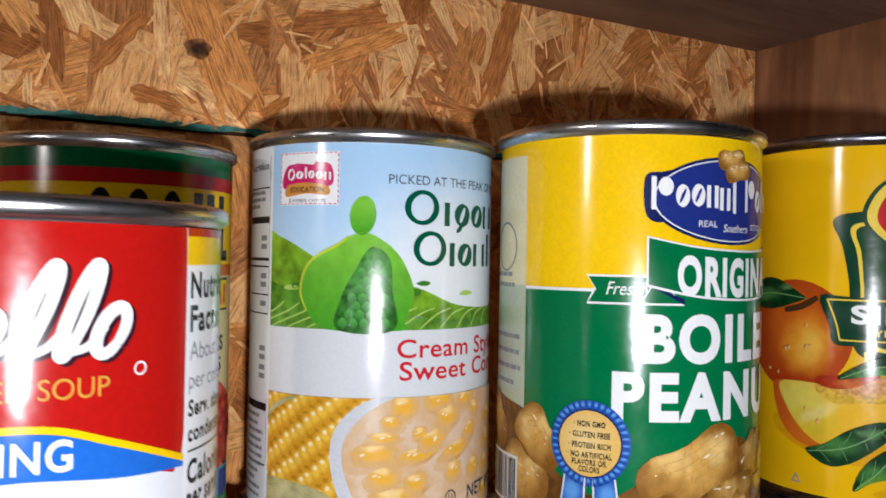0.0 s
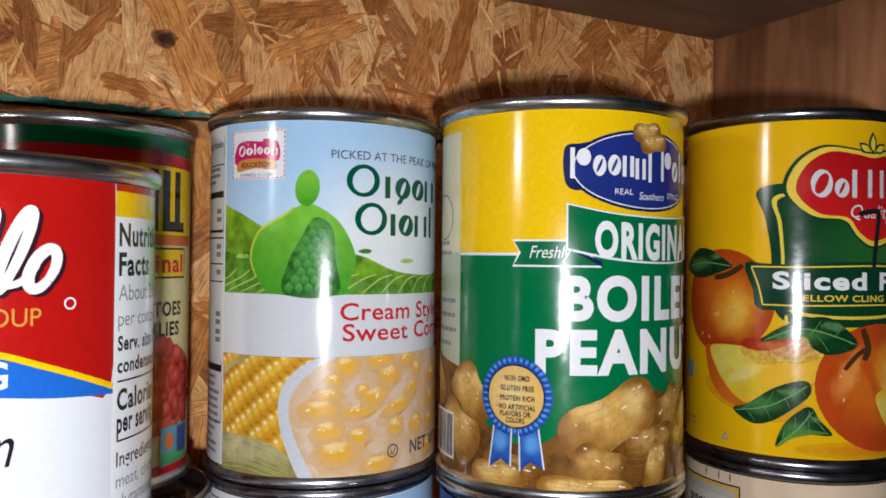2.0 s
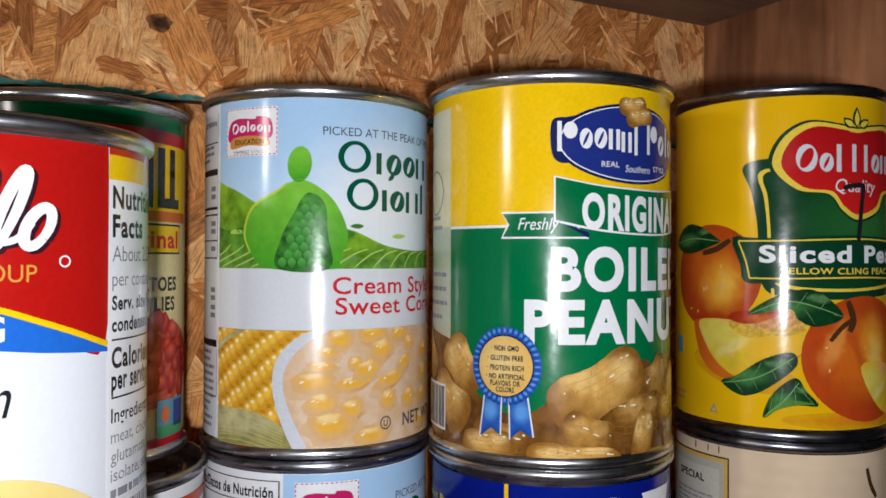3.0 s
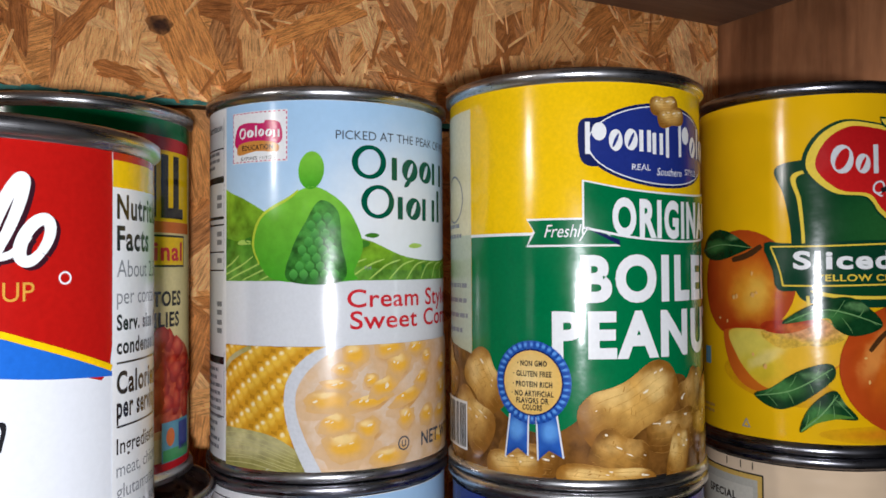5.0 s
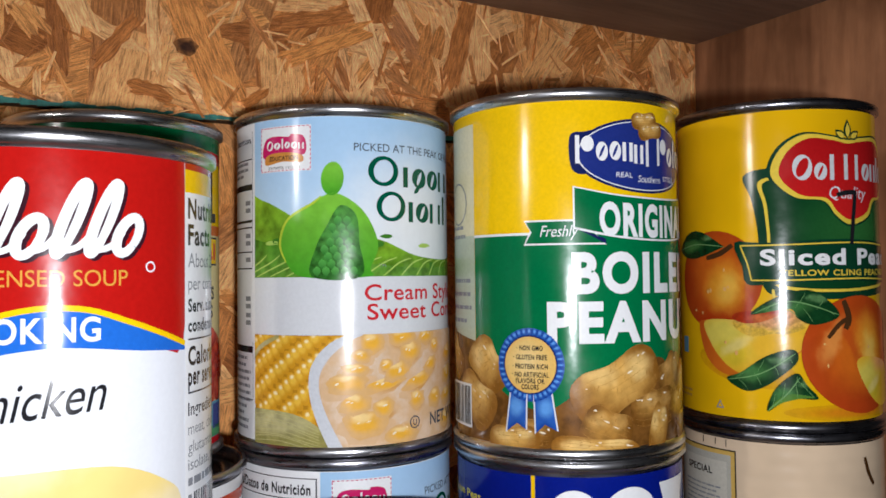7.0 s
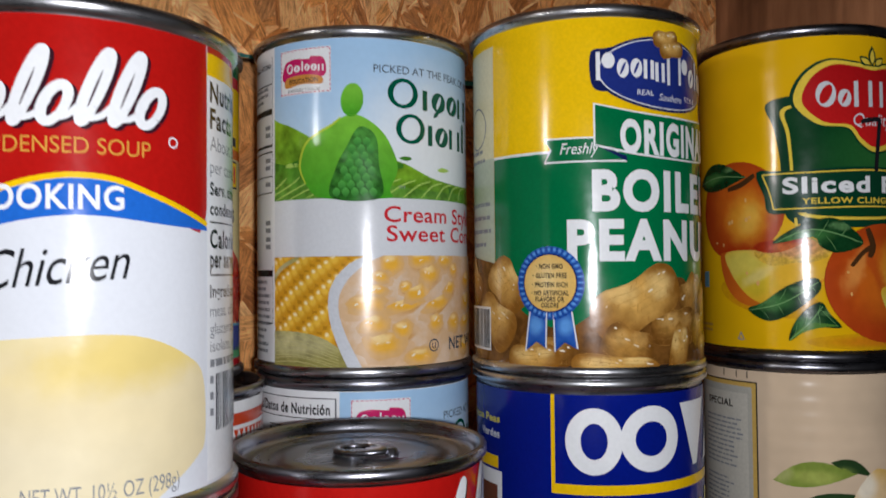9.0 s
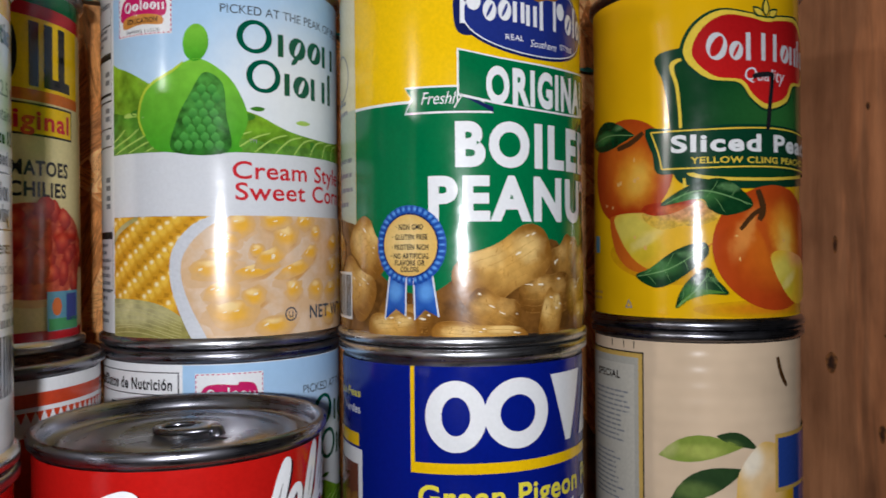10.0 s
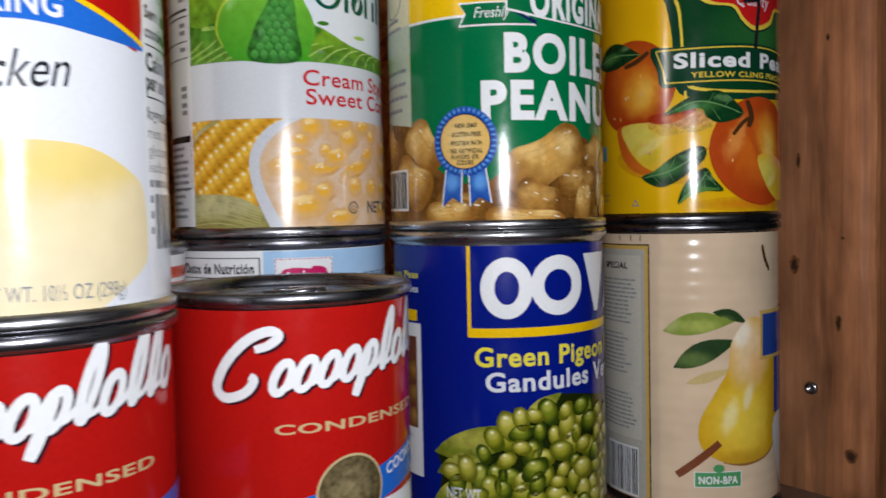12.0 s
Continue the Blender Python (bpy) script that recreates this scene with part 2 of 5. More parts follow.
def oval(u, v, ru, rv, turn=0.0, n=28, rough=0.0, seed=1):
    rng = random.Random(seed)
    c, s, out = math.cos(radians(turn)), math.sin(radians(turn)), []
    for k in range(n):
        a = 2 * math.pi * k / n
        w = 1 + rng.uniform(-rough, rough)
        x, y = ru * w * math.cos(a), rv * w * math.sin(a)
        out.append((u + x * c - y * s, v + x * s + y * c))
    return [out]


def ring(u, v, ru, rv, thick, n=32):
    return [oval(u, v, ru, rv, 0, n)[0], oval(u, v, ru - thick, rv - thick, 0, n)[0]]


def curve(points, steps=6, closed=False):
    """A smooth line through the points."""
    p, out = list(points), []
    n = len(p)
    last = n if closed else n - 1
    for i in range(last):
        a, b, c, d = (p[(i - 1) % n], p[i], p[(i + 1) % n], p[(i + 2) % n]) if closed else (p[max(i - 1, 0)], p[i], p[min(i + 1, n - 1)], p[min(i + 2, n - 1)])
        for k in range(steps):
            s = k / steps
            out.append(tuple(0.5 * (2 * b[j] + (c[j] - a[j]) * s + (2 * a[j] - 5 * b[j] + 4 * c[j] - d[j]) * s * s + (3 * b[j] - a[j] - 3 * c[j] + d[j]) * s ** 3) for j in (0, 1)))
    if not closed:
        out.append(p[-1])
    return out


def blob(points, steps=6):
    return [curve(points, steps, True)]


def stroke(points, wide, taper=0.0, steps=6):
    """Quads of a brush line; one loop for each."""
    line = curve(points, steps)
    left, right, n = [], [], len(line)
    for i, (x, y) in enumerate(line):
        (ax, ay), (bx, by) = line[max(i - 1, 0)], line[min(i + 1, n - 1)]
        dx, dy = bx - ax, by - ay
        d = math.hypot(dx, dy) or 1
        w = wide / 2 * (1 - taper * abs(2 * i / (n - 1) - 1) ** 3)
        left.append((x - dy / d * w, y + dx / d * w))
        right.append((x + dy / d * w, y - dx / d * w))
    return [[left[i], right[i], right[i + 1], left[i + 1]] for i in range(n - 1)]


def leaf(a, b, wide, bend=0.0):
    (ax, ay), (bx, by) = a, b
    dx, dy = bx - ax, by - ay
    up, down = [], []
    for k in range(9):
        s = k / 8
        w, m = wide * math.sin(math.pi * s ** 0.85) / 2, bend * math.sin(math.pi * s)
        d = math.hypot(dx, dy)
        nx, ny = -dy / d, dx / d
        up.append((ax + dx * s + nx * (m + w), ay + dy * s + ny * (m + w)))
        down.append((ax + dx * s + nx * (m - w), ay + dy * s + ny * (m - w)))
    return [up + down[-2:0:-1]]


TEXTS = {}


def lettering(text, bold):
    """Triangles of a line of text, scaled so that it is one wide and its tallest letter one high."""
    if (text, bold) not in TEXTS:
        data = bpy.data.curves.new("text", "FONT")
        data.body, data.offset, data.resolution_u = text, bold, 5
        data.space_character = 1 + 3.8 * bold
        ob = bpy.data.objects.new("text", data)
        me = bpy.data.meshes.new_from_object(ob)
        me.calc_loop_triangles()
        v = [(q.co.x, q.co.y) for q in me.vertices]
        top = 0.73 if any(ch.isupper() or ch.isdigit() or ch in "bdfhklt" for ch in text) else 0.53
        x0, x1 = min(q[0] for q in v), max(q[0] for q in v)
        TEXTS[text, bold] = [[((v[i][0] - x0) / (x1 - x0), v[i][1] / top) for i in tri.vertices] for tri in me.loop_triangles]
        bpy.data.objects.remove(ob)
        bpy.data.meshes.remove(me)
        bpy.data.curves.remove(data)
    return TEXTS[text, bold]


def clip_half(poly, axis, limit, keep_over):
    out, n = [], len(poly)
    for i in range(n):
        a, b = poly[i], poly[(i + 1) % n]
        ia, ib = (a[axis] >= limit) == keep_over or a[axis] == limit, (b[axis] >= limit) == keep_over or b[axis] == limit
        if ia:
            out.append(a)
        if ia != ib:
            s = (limit - a[axis]) / (b[axis] - a[axis])
            p = [a[0] + s * (b[0] - a[0]), a[1] + s * (b[1] - a[1])]
            p[axis] = limit
            out.append(tuple(p))
    return out


SINGLE = ("panel", "emblem", "ribbon", "medal", "badge", "bowl", "hill", "leaf_figure", "peach", "leaf", "peanut", "pear", "rosette_tail", "coupon_paper", "pod", "pea")


class Print:
    """What is printed on one label: flat shapes, cut into narrow strips and bent round the can."""

    def __init__(self, label, radius):
        self.label, self.radius, self.sheets, self.count = label, radius, {}, 0

    def triangles(self, sheet, tris, material, layer, clip=None, frame_of=None):
        if sheet in SINGLE:
            self.count += 1
        verts, faces, uvs, mats, used, seen = self.sheets.setdefault((sheet, self.count if sheet in SINGLE else 0), ([], [], [], [], [], {}))
        call = len(faces)
        if material not in used:
            used.append(material)
        pts = frame_of or [p for tri in tris for p in tri]
        u0, u1 = min(p[0] for p in pts), max(p[0] for p in pts)
        v0, v1 = min(p[1] for p in pts), max(p[1] for p in pts)
        step = 2.2
        for tri in tris:
            if clip:
                for axis, limit, over in ((0, clip[0], True), (1, clip[1], True), (0, clip[2], False), (1, clip[3], False)):
                    tri = clip_half(tri, axis, limit, over) if len(tri) > 2 else []
            if len(tri) < 3:
                continue
            a, b = min(p[0] for p in tri), max(p[0] for p in tri)
            k = math.floor(a / step)
            while k * step < b:
                cut = clip_half(tri, 0, k * step, True) if a < k * step else tri
                if len(cut) > 2 and b > (k + 1) * step:
                    cut = clip_half(cut, 0, (k + 1) * step, False)
                k += 1
                if len(cut) < 3:
                    continue
                if sum(a[0] * b[1] - b[0] * a[1] for a, b in zip(cut, cut[1:] + cut[:1])) < 0:
                    cut = cut[::-1]
                ids = []
                for u, v in cut:
                    key = (round(u, 4), round(v, 4), layer, call)
                    if key not in seen:
                        seen[key] = len(verts)
                        verts.append((u, v, layer))
                    if seen[key] not in ids:
                        ids.append(seen[key])
                if len(ids) < 3:
                    continue
                faces.append(ids)
                mats.append(used.index(material))
                for i in ids:
                    u, v = verts[i][:2]
                    uvs.append(((u - u0) / max(u1 - u0, 1e-6), (v - v0) / max(v1 - v0, 1e-6)))

    def shape(self, sheet, loops, material, layer, clip=None):
        """Loops: an outline, or an outline and its hole."""
        flat = [p for loop in loops for p in loop]
        tris = [[flat[i] for i in tri] for tri in tessellate([[Vector((*p, 0)) for p in loop] for loop in loops])]
        self.triangles(sheet, tris, material, layer, clip)

    def brush(self, sheet, quads, material, layer, clip=None):
        self.triangles(sheet, [tri for a, b, c, d in quads for tri in ([a, b, c], [a, c, d])], material, layer, clip)

    def text(self, sheet, text, u0, u1, v, high, material, layer, bold=0.0, rise=0.0, slant=0.0, sag=0.0, clip=None):
        tris = []
        for tri in lettering(text, bold):
            tris.append([(u0 + x * (u1 - u0) + slant * y * high, v + y * high + rise * x * (u1 - u0) - sag * math.sin(math.pi * x)) for x, y in tri])
        self.triangles(sheet, tris, material, layer, clip)

    def done(self):
        for (sheet, _), (verts, faces, uvs, mats, used, seen) in self.sheets.items():
            me = bpy.data.meshes.new(sheet)
            out, normals = [], []
            for u, v, layer in verts:
                a = u / 1000 / self.radius - math.pi / 2
                r = self.radius + 0.00007 * layer
                out.append((r * math.cos(a), r * math.sin(a), v / 1000))
                normals.append((math.cos(a), math.sin(a), 0))
            me.from_pydata(out, [], [tuple(f) for f in faces])
            for m in used:
                me.materials.append(m)
            me.polygons.foreach_set("material_index", mats)
            me.polygons.foreach_set("use_smooth", [True] * len(mats))
            layer = me.uv_layers.new(name="UVMap")
            layer.data.foreach_set("uv", [c for uv in uvs for c in uv])
            me.normals_split_custom_set_from_vertices(normals)
            ob = new(sheet, me)
            ob.parent = self.label
            if sheet not in SINGLE:
                tagged(ob, "", "", "", "stuff")


from mathutils.geometry import tessellate_polygon as tessellate


def can(name, label, x, y, z, r, h, paper, group="", lid_tin=None, label_from=4.0, label_to=4.0, tab=False, turn=0):
    """A tin can with rolled seams, ringed lid and a paper label; returns the printing of its label."""
    e = new(name)
    e.matrix_world = pose(x, y, z, 0, 0, turn)
    tin = lid_tin or TIN
    s = r + 0.0007
    body = [(r - 0.004, 0.0036), (r - 0.0016, 0.0006), (r - 0.0006, 0.0), (s, 0.0008), (s, 0.0026), (r - 0.0003, 0.0034), (r - 0.0011, 0.0042), (r - 0.0009, 0.006),
            (r - 0.0009, h - 0.006), (r - 0.0011, h - 0.0042), (r - 0.0003, h - 0.0034)]
    part_of = mesh_part("body", *lathe(body), tin, e, "bare tin body with a rolled seam")
    mesh_part("base", *lathe([(0, 0.0036), (r - 0.008, 0.0036), (r - 0.004, 0.0036)], 64), tin, e)
    lid = [(r - 0.0003, h - 0.0034), (s, h - 0.0026), (s, h - 0.0007), (r - 0.0004, h), (r - 0.0014, h - 0.0004), (r - 0.0020, h - 0.0030), (r - 0.0024, h - 0.0042), (r - 0.0042, h - 0.0045),
           (r - 0.0056, h - 0.0036), (r - 0.0075, h - 0.0034), (r - 0.0085, h - 0.0040), (r - 0.0105, h - 0.0041), (r - 0.0115, h - 0.0035), (r * 0.45, h - 0.0034), (r * 0.42, h - 0.0038), (0, h - 0.0038)]
    top = mesh_part("lid", *lathe(lid), tin, e, "grey metal lid with pressed rings")
    if tab:
        bm = bmesh.new()
        loop = [(0.0085 * math.cos(a), 0.0062 * math.sin(a)) for a in [2 * math.pi * k / 24 for k in range(24)]]
        hole = [(-0.0022 + 0.0042 * math.cos(a), 0.0038 * math.sin(a)) for a in [2 * math.pi * k / 24 for k in range(24)]]
        for q, zz in ((loop, 0.0016), (hole, 0.0016), (hole, 0.0004), (loop, 0.0004)):
            for px, py in q:
                bm.verts.new((px, py, h - 0.0034 + zz + px * 0.05))
        bm.verts.ensure_lookup_table()
        for i in range(4):
            for k in range(24):
                j = (k + 1) % 24
                a, b = i * 24, (i + 1) % 4 * 24
                bm.faces.new([bm.verts[q] for q in (a + k, a + j, b + j, b + k)])
        ob = part("pull_tab", bm, tin, top, "bent metal pull tab", True)
        ob.matrix_local = pose(0.001, -0.001, 0, 0, 0, -20)
        mesh_part("rivet", *lathe([(0, h - 0.0012), (0.0014, h - 0.0014), (0.0020, h - 0.0034)], 20), tin, top).location = (0.009, -0.004, 0)
    rl = r - 0.0006
    v0, v1 = label_from / 1000, h - label_to / 1000
    ob = mesh_part("label", *lathe([(rl, v0), (rl, v0 + 0.001), (rl, (v0 + v1) / 2), (rl, v1 - 0.001), (rl, v1)]), paper, e, "glossy printed paper label")
    tagged(e, label, "can", group)
    return Print(ob, rl)


def script_mark(p, u0, u1, v, high, rise, layer, ink_on, ink_under, clip=None):
    """A white flourish with a dark edge: a wide swoop, then leaning strokes, low at first and tall at the end."""
    w = u1 - u0
    lines = [([(0.155, 0.8), (0.2, 0.84), (0.235, 0.97), (0.205, 1.08), (0.14, 1.0), (0.075, 0.76), (0.03, 0.46), (0.016, 0.2), (0.05, 0.03), (0.115, 0.08), (0.15, 0.27), (0.135, 0.36)], 3.0)]
    for k in range(10):
        x = 0.225 + 0.079 * k
        tall = 0.98 if k in (5, 7, 8) else 0.5
        loop = [(x + 0.07 * (0.5 + 0.5 * math.sin(a)) * tall + (0.027 if tall < 0.6 else 0.017) * math.cos(a), tall * (0.5 + 0.5 * math.sin(a))) for a in [2 * math.pi * q / 11 - 0.6 for q in range(12)]]
        lines.append((loop, 2.5))
        if k == 4:
            lines.append(([(x + 0.02, 0.5), (x - 0.01, 0.1), (x - 0.05, -0.34)], 3.2))
        if k < 9:
            lines.append(([(x + 0.012, 0.04), (x + 0.05, 0.1), (x + 0.085, 0.3)], 1.5))
    for pts, wide in lines:
        q = [(u0 + a * w, v + b * high + rise * a * w) for a, b in pts]
        p.brush("emblem", stroke([(a + 0.75, b - 0.5) for a, b in q], wide * high / 17, 0.25, 6), ink_under, layer, clip)
    for k, (pts, wide) in enumerate(lines):
        q = [(u0 + a * w, v + b * high + rise * a * w) for a, b in pts]
        p.brush("emblem", stroke(q, wide * high / 17, 0.25, 6), ink_on, layer + 1 + 0.05 * k, clip)


def mark_row(p, sheet, u0, v, widths, kinds, high, material, layer, thick=1.6, gap=0.9, sag=0.0, clip=None):
    """A row of plain shapes that stands for a brand's word mark: rings (O), slit ovals (o), bars (I, i), pairs of bars (n), a bar beside a disc (D)."""
    u, total = u0, sum(widths) + gap * (len(widths) - 1)
    for w, kind in zip(widths, kinds):
        tall = high if kind in "OID" else high * 0.68
        low = v - sag * math.sin(math.pi * (u + w / 2 - u0) / total)
        if kind in "Oo":
            slim = (w / 2 - thick, tall / 2 - thick * 0.6) if kind == "O" else (w * 0.11, tall * 0.36)
            p.shape(sheet, [oval(u + w / 2, low + tall / 2, w / 2, tall / 2, 0, 28)[0], oval(u + w / 2, low + tall / 2, *slim, -24, 28)[0]], material, layer, clip)
        elif kind in "Ii":
            p.shape(sheet, rect(u + (w - thick) / 2, low, u + (w + thick) / 2, low + tall), material, layer, clip)
        elif kind == "n":
            p.shape(sheet, rect(u, low, u + thick, low + tall), material, layer, clip)
            p.shape(sheet, rect(u + w - thick, low, u + w, low + tall), material, layer, clip)
        else:
            p.shape(sheet, rect(u, low, u + thick, low + tall), material, layer, clip)
            p.shape(sheet, oval(u + w * 0.64, low + tall * 0.7, w * 0.34, tall * 0.28), material, layer, clip)
        u += w + gap


def bars(p, sheet, u0, u1, v_top, v_low, pitch, high, material, layer, seed=1):
    """Lines of print too small to read."""
    rng, v = random.Random(seed), v_top
    while v - high > v_low:
        u = u0
        end = u1 - rng.uniform(0, 0.25) * (u1 - u0)
        while u < end:
            w = rng.uniform(1.2, 4.5)
            p.shape(sheet, rect(u, v - high, min(u + w, end), v), material, layer)
            u += w + 0.5
        v -= pitch


def barcode(p, u0, u1, v0, v1, layer, seed=3):
    rng, u = random.Random(seed), u0 + 0.8
    p.shape("barcode", rect(u0, v0 - 0.8, u1, v1 + 0.8), WHITE, layer)
    while u < u1 - 1:
        w = rng.choice((0.25, 0.4, 0.6))
        p.shape("barcode", rect(u, v0, u + w, v1), BLACK, layer + 1)
        u += w + rng.choice((0.3, 0.4, 0.7))


# ---- the shelf bay: back board of pressed strands, side board, shelf above and below ----
CORNER, WALL_YAW, SIDE_YAW = (0.162, 0.419), 28.8, -57.0
JOINT, UNDERSIDE = 0.2345, 0.3015
wall = new("wall_back")
wall.matrix_world = pose(*CORNER, 0, 0, 0, WALL_YAW)
tagged(wall, "back board of pressed wood strands with a teal painted joint", "wall", "", "structure")
part("upper_board", box(-0.75, 0.001, JOINT, 0.01, 0.014, 0.7), BOARD, wall)
part("lower_board", box(-0.75, 0.003, -0.1, 0.01, 0.016, JOINT - 0.001), BOARD, wall)


def strands(name, z0, z1, s0, s1, count, seed, front, lo, hi, mean_long=0.05, mean_wide=0.0145, material=STRAND):
    """Flat slivers of wood, pressed over one another in all directions."""
    rng = random.Random(seed)
    verts, faces, uvs = [], [], []
    for k in range(count):
        s, z = rng.uniform(s0, s1), rng.uniform(z0, z1)
        long = min(0.09, max(0.012, rng.lognormvariate(math.log(mean_long), 0.5)))
        wide = min(0.028, max(0.0005, rng.lognormvariate(math.log(mean_wide), 0.55)))
        a = rng.gauss(90, 42) if rng.random() < 0.7 else rng.uniform(0, 180)
        lift = 0.0002 + 0.0012 * k / count + rng.uniform(0, 0.0004)
        c, si = math.cos(radians(a)), math.sin(radians(a))
        outline = []
        n = 6
        for i in range(n + 1):
            outline.append((long * (i / n - 0.5), wide / 2 * rng.uniform(0.8, 1.05)))
        outline += [(long * 0.5 + rng.uniform(-0.4, 0.5) * wide, wide * q) for q in (0.3, 0.08, -0.1, -0.32)]
        for i in range(n + 1):
            outline.append((long * (0.5 - i / n), -wide / 2 * rng.uniform(0.8, 1.05)))
        outline += [(-long * 0.5 - rng.uniform(-0.4, 0.5) * wide, wide * q) for q in (-0.3, -0.08, 0.1, 0.32)]
        base, m, tilt = len(verts), len(outline), rng.uniform(-0.0004, 0.0004)
        for edge in (1.0, 0.96):
            for x, y in outline:
                px, py = x * edge, y * (edge if edge == 1 else 0.93)
                pz = min(max(z + px * si + py * c, lo), hi)
                ps = min(s + px * c - py * si, -0.0005)
                depth = front + 0.0002 if edge == 1 else front - lift - tilt * x / long
                verts.append((ps, depth, pz))
                uvs.append((x * 10 + k * 3.7, y * 10 + k * 1.3))
        for i in range(m):
            j = (i + 1) % m
            faces.append((base + i, base + j, base + m + j, base + m + i))
        faces.append(tuple(base + m + i for i in range(m)))
    ob = mesh_part(name, verts, faces, material, wall, "", False)
    me = ob.data
    layer = me.uv_layers.new(name="UVMap")
    for lp in me.loops:
        layer.data[lp.index].uv = uvs[lp.vertex_index]
    tagged(ob, "", "", "", "stuff")
    return ob


strands("strand", 0.23, 0.31, -0.42, 0.0, 620, 11, 0.001, JOINT, 0.34)
strands("strand", 0.235, 0.31, -0.42, 0.0, 130, 14, 0.0006, JOINT, 0.34, 0.018, 0.0026)
strands("splinter", 0.235, 0.31, -0.42, 0.0, 170, 24, 0.0002, JOINT, 0.34, 0.011, 0.0011, STRAND_PALE)
strands("splinter", 0.235, 0.31, -0.42, 0.0, 110, 25, 0.0001, JOINT, 0.34, 0.012, 0.0011, STRAND_DARK)
strands("strand", 0.06, 0.24, -0.42, 0.0, 600, 12, 0.003, -0.05, JOINT - 0.0012)

# a few large strands and a knot that stand out on the upper board
for s0, z0, s1, z1, wide, wood_tone, lift in ((-0.29, 0.292, -0.268, 0.2375, 0.019, STRAND_MID, 0.0020), (-0.3202, 0.2504, -0.3034, 0.2731, 0.0062, STRAND_DARK, 0.0024), (-0.3064, 0.2453, -0.2925, 0.2422, 0.0066, STRAND_DARK, 0.0025),
                                             (-0.2492, 0.277, -0.2138, 0.2867, 0.0082, STRAND_DARK, 0.0023), (-0.2445, 0.2619, -0.2057, 0.2815, 0.0088, STRAND_MID, 0.0022), (-0.2993, 0.2825, -0.2973, 0.2517, 0.0054, STRAND_PALE, 0.0021),
                                             (-0.1529, 0.301, -0.1643, 0.2613, 0.0105, STRAND_DARK, 0.0022), (-0.335, 0.297, -0.322, 0.262, 0.012, STRAND_PALE, 0.0019), (-0.215, 0.3, -0.2, 0.262, 0.010, STRAND_PALE, 0.0019)):
    rr = random.Random(int(wide * 1e5))
    d = math.hypot(s1 - s0, z1 - z0)
    dx, dz = (s1 - s0) / d, (z1 - z0) / d
    lift -= 0.0009
    tip = wide / d
    rim = [(i / 8, 0.5 * rr.uniform(0.7, 1.06)) for i in range(9)] + [(1 + tip * rr.uniform(-0.5, 0.5), q) for q in (0.3, 0.12, -0.08, -0.3)]
    rim += [(1 - i / 8, -0.5 * rr.uniform(0.7, 1.06)) for i in range(9)] + [(-tip * rr.uniform(-0.5, 0.5), q) for q in (-0.3, -0.1, 0.1, 0.32)]
    verts, uvs = [], []
    for edge, y in ((1.0, -lift + 0.0008), (0.93, -lift)):
        for a, b in rim:
            a, b = 0.5 + (a - 0.5) * (0.985 if edge < 1 else 1), b * edge
            verts.append((s0 + dx * d * a - dz * wide * b, y, min(max(z0 + dz * d * a + dx * wide * b, JOINT), UNDERSIDE + 0.01)))
            uvs.append((a * d * 10, b * wide * 10))
    m = len(rim)
    ob = mesh_part("large_strand", verts, [(i, (i + 1) % m, m + (i + 1) % m, m + i) for i in range(m)] + [tuple(m + i for i in range(m))], wood_tone, wall, "", False)
    layer = ob.data.uv_layers.new(name="UVMap")
    for lp in ob.data.loops:
        layer.data[lp.index].uv = uvs[lp.vertex_index]
verts = [(-0.286, -0.0014, 0.2624)] + [(-0.286 + 0.0046 * math.cos(a) * (1 + 0.08 * math.sin(3 * a) + 0.09 * math.sin(7 * a)), -0.0013, 0.2624 + 0.0036 * math.sin(a) * (1 + 0.08 * math.cos(5 * a))) for a in [2 * math.pi * k / 24 for k in range(24)]]
ob = mesh_part("knot", verts, [(0, 1 + (k + 1) % 24, 1 + k) for k in range(24)], KNOT, wall, "dark knot in a wood strand")
layer = ob.data.uv_layers.new(name="UVMap")
for lp in ob.data.loops:
    c = ob.data.vertices[lp.vertex_index].co
    layer.data[lp.index].uv = (0.5 + (c.x + 0.286) / 0.0092, 0.5 + (c.z - 0.2624) / 0.0062)

# the teal brush line along the joint
rng = random.Random(5)
bm = bmesh.new()
for k in range(150):
    s = -0.42 + k * 0.0028
    w = 0.0011 + 0.0009 * noise.noise((k * 0.35, 0, 0)) + 0.0006 * rng.random()
    z = JOINT + 0.0003 + 0.0008 * noise.noise((0, k * 0.2, 3))
    q = [bm.verts.new(p) for p in ((s, -0.0010, z - w * 0.7), (s + 0.0031, -0.0010, z - w * 0.6), (s + 0.0031, -0.0012, z + w * rng.uniform(0.5, 1.0)), (s, -0.0012, z + w * rng.uniform(0.5, 1.0)))]
    bm.faces.new(q)
part("paint_line", bm, TEAL, wall, "rough teal brush line")

side = new("wall_side")
side.matrix_world = pose(*CORNER, 0, 0, 0, SIDE_YAW)
tagged(side, "brown pine side board with knots and a screw", "wall", "", "structure")
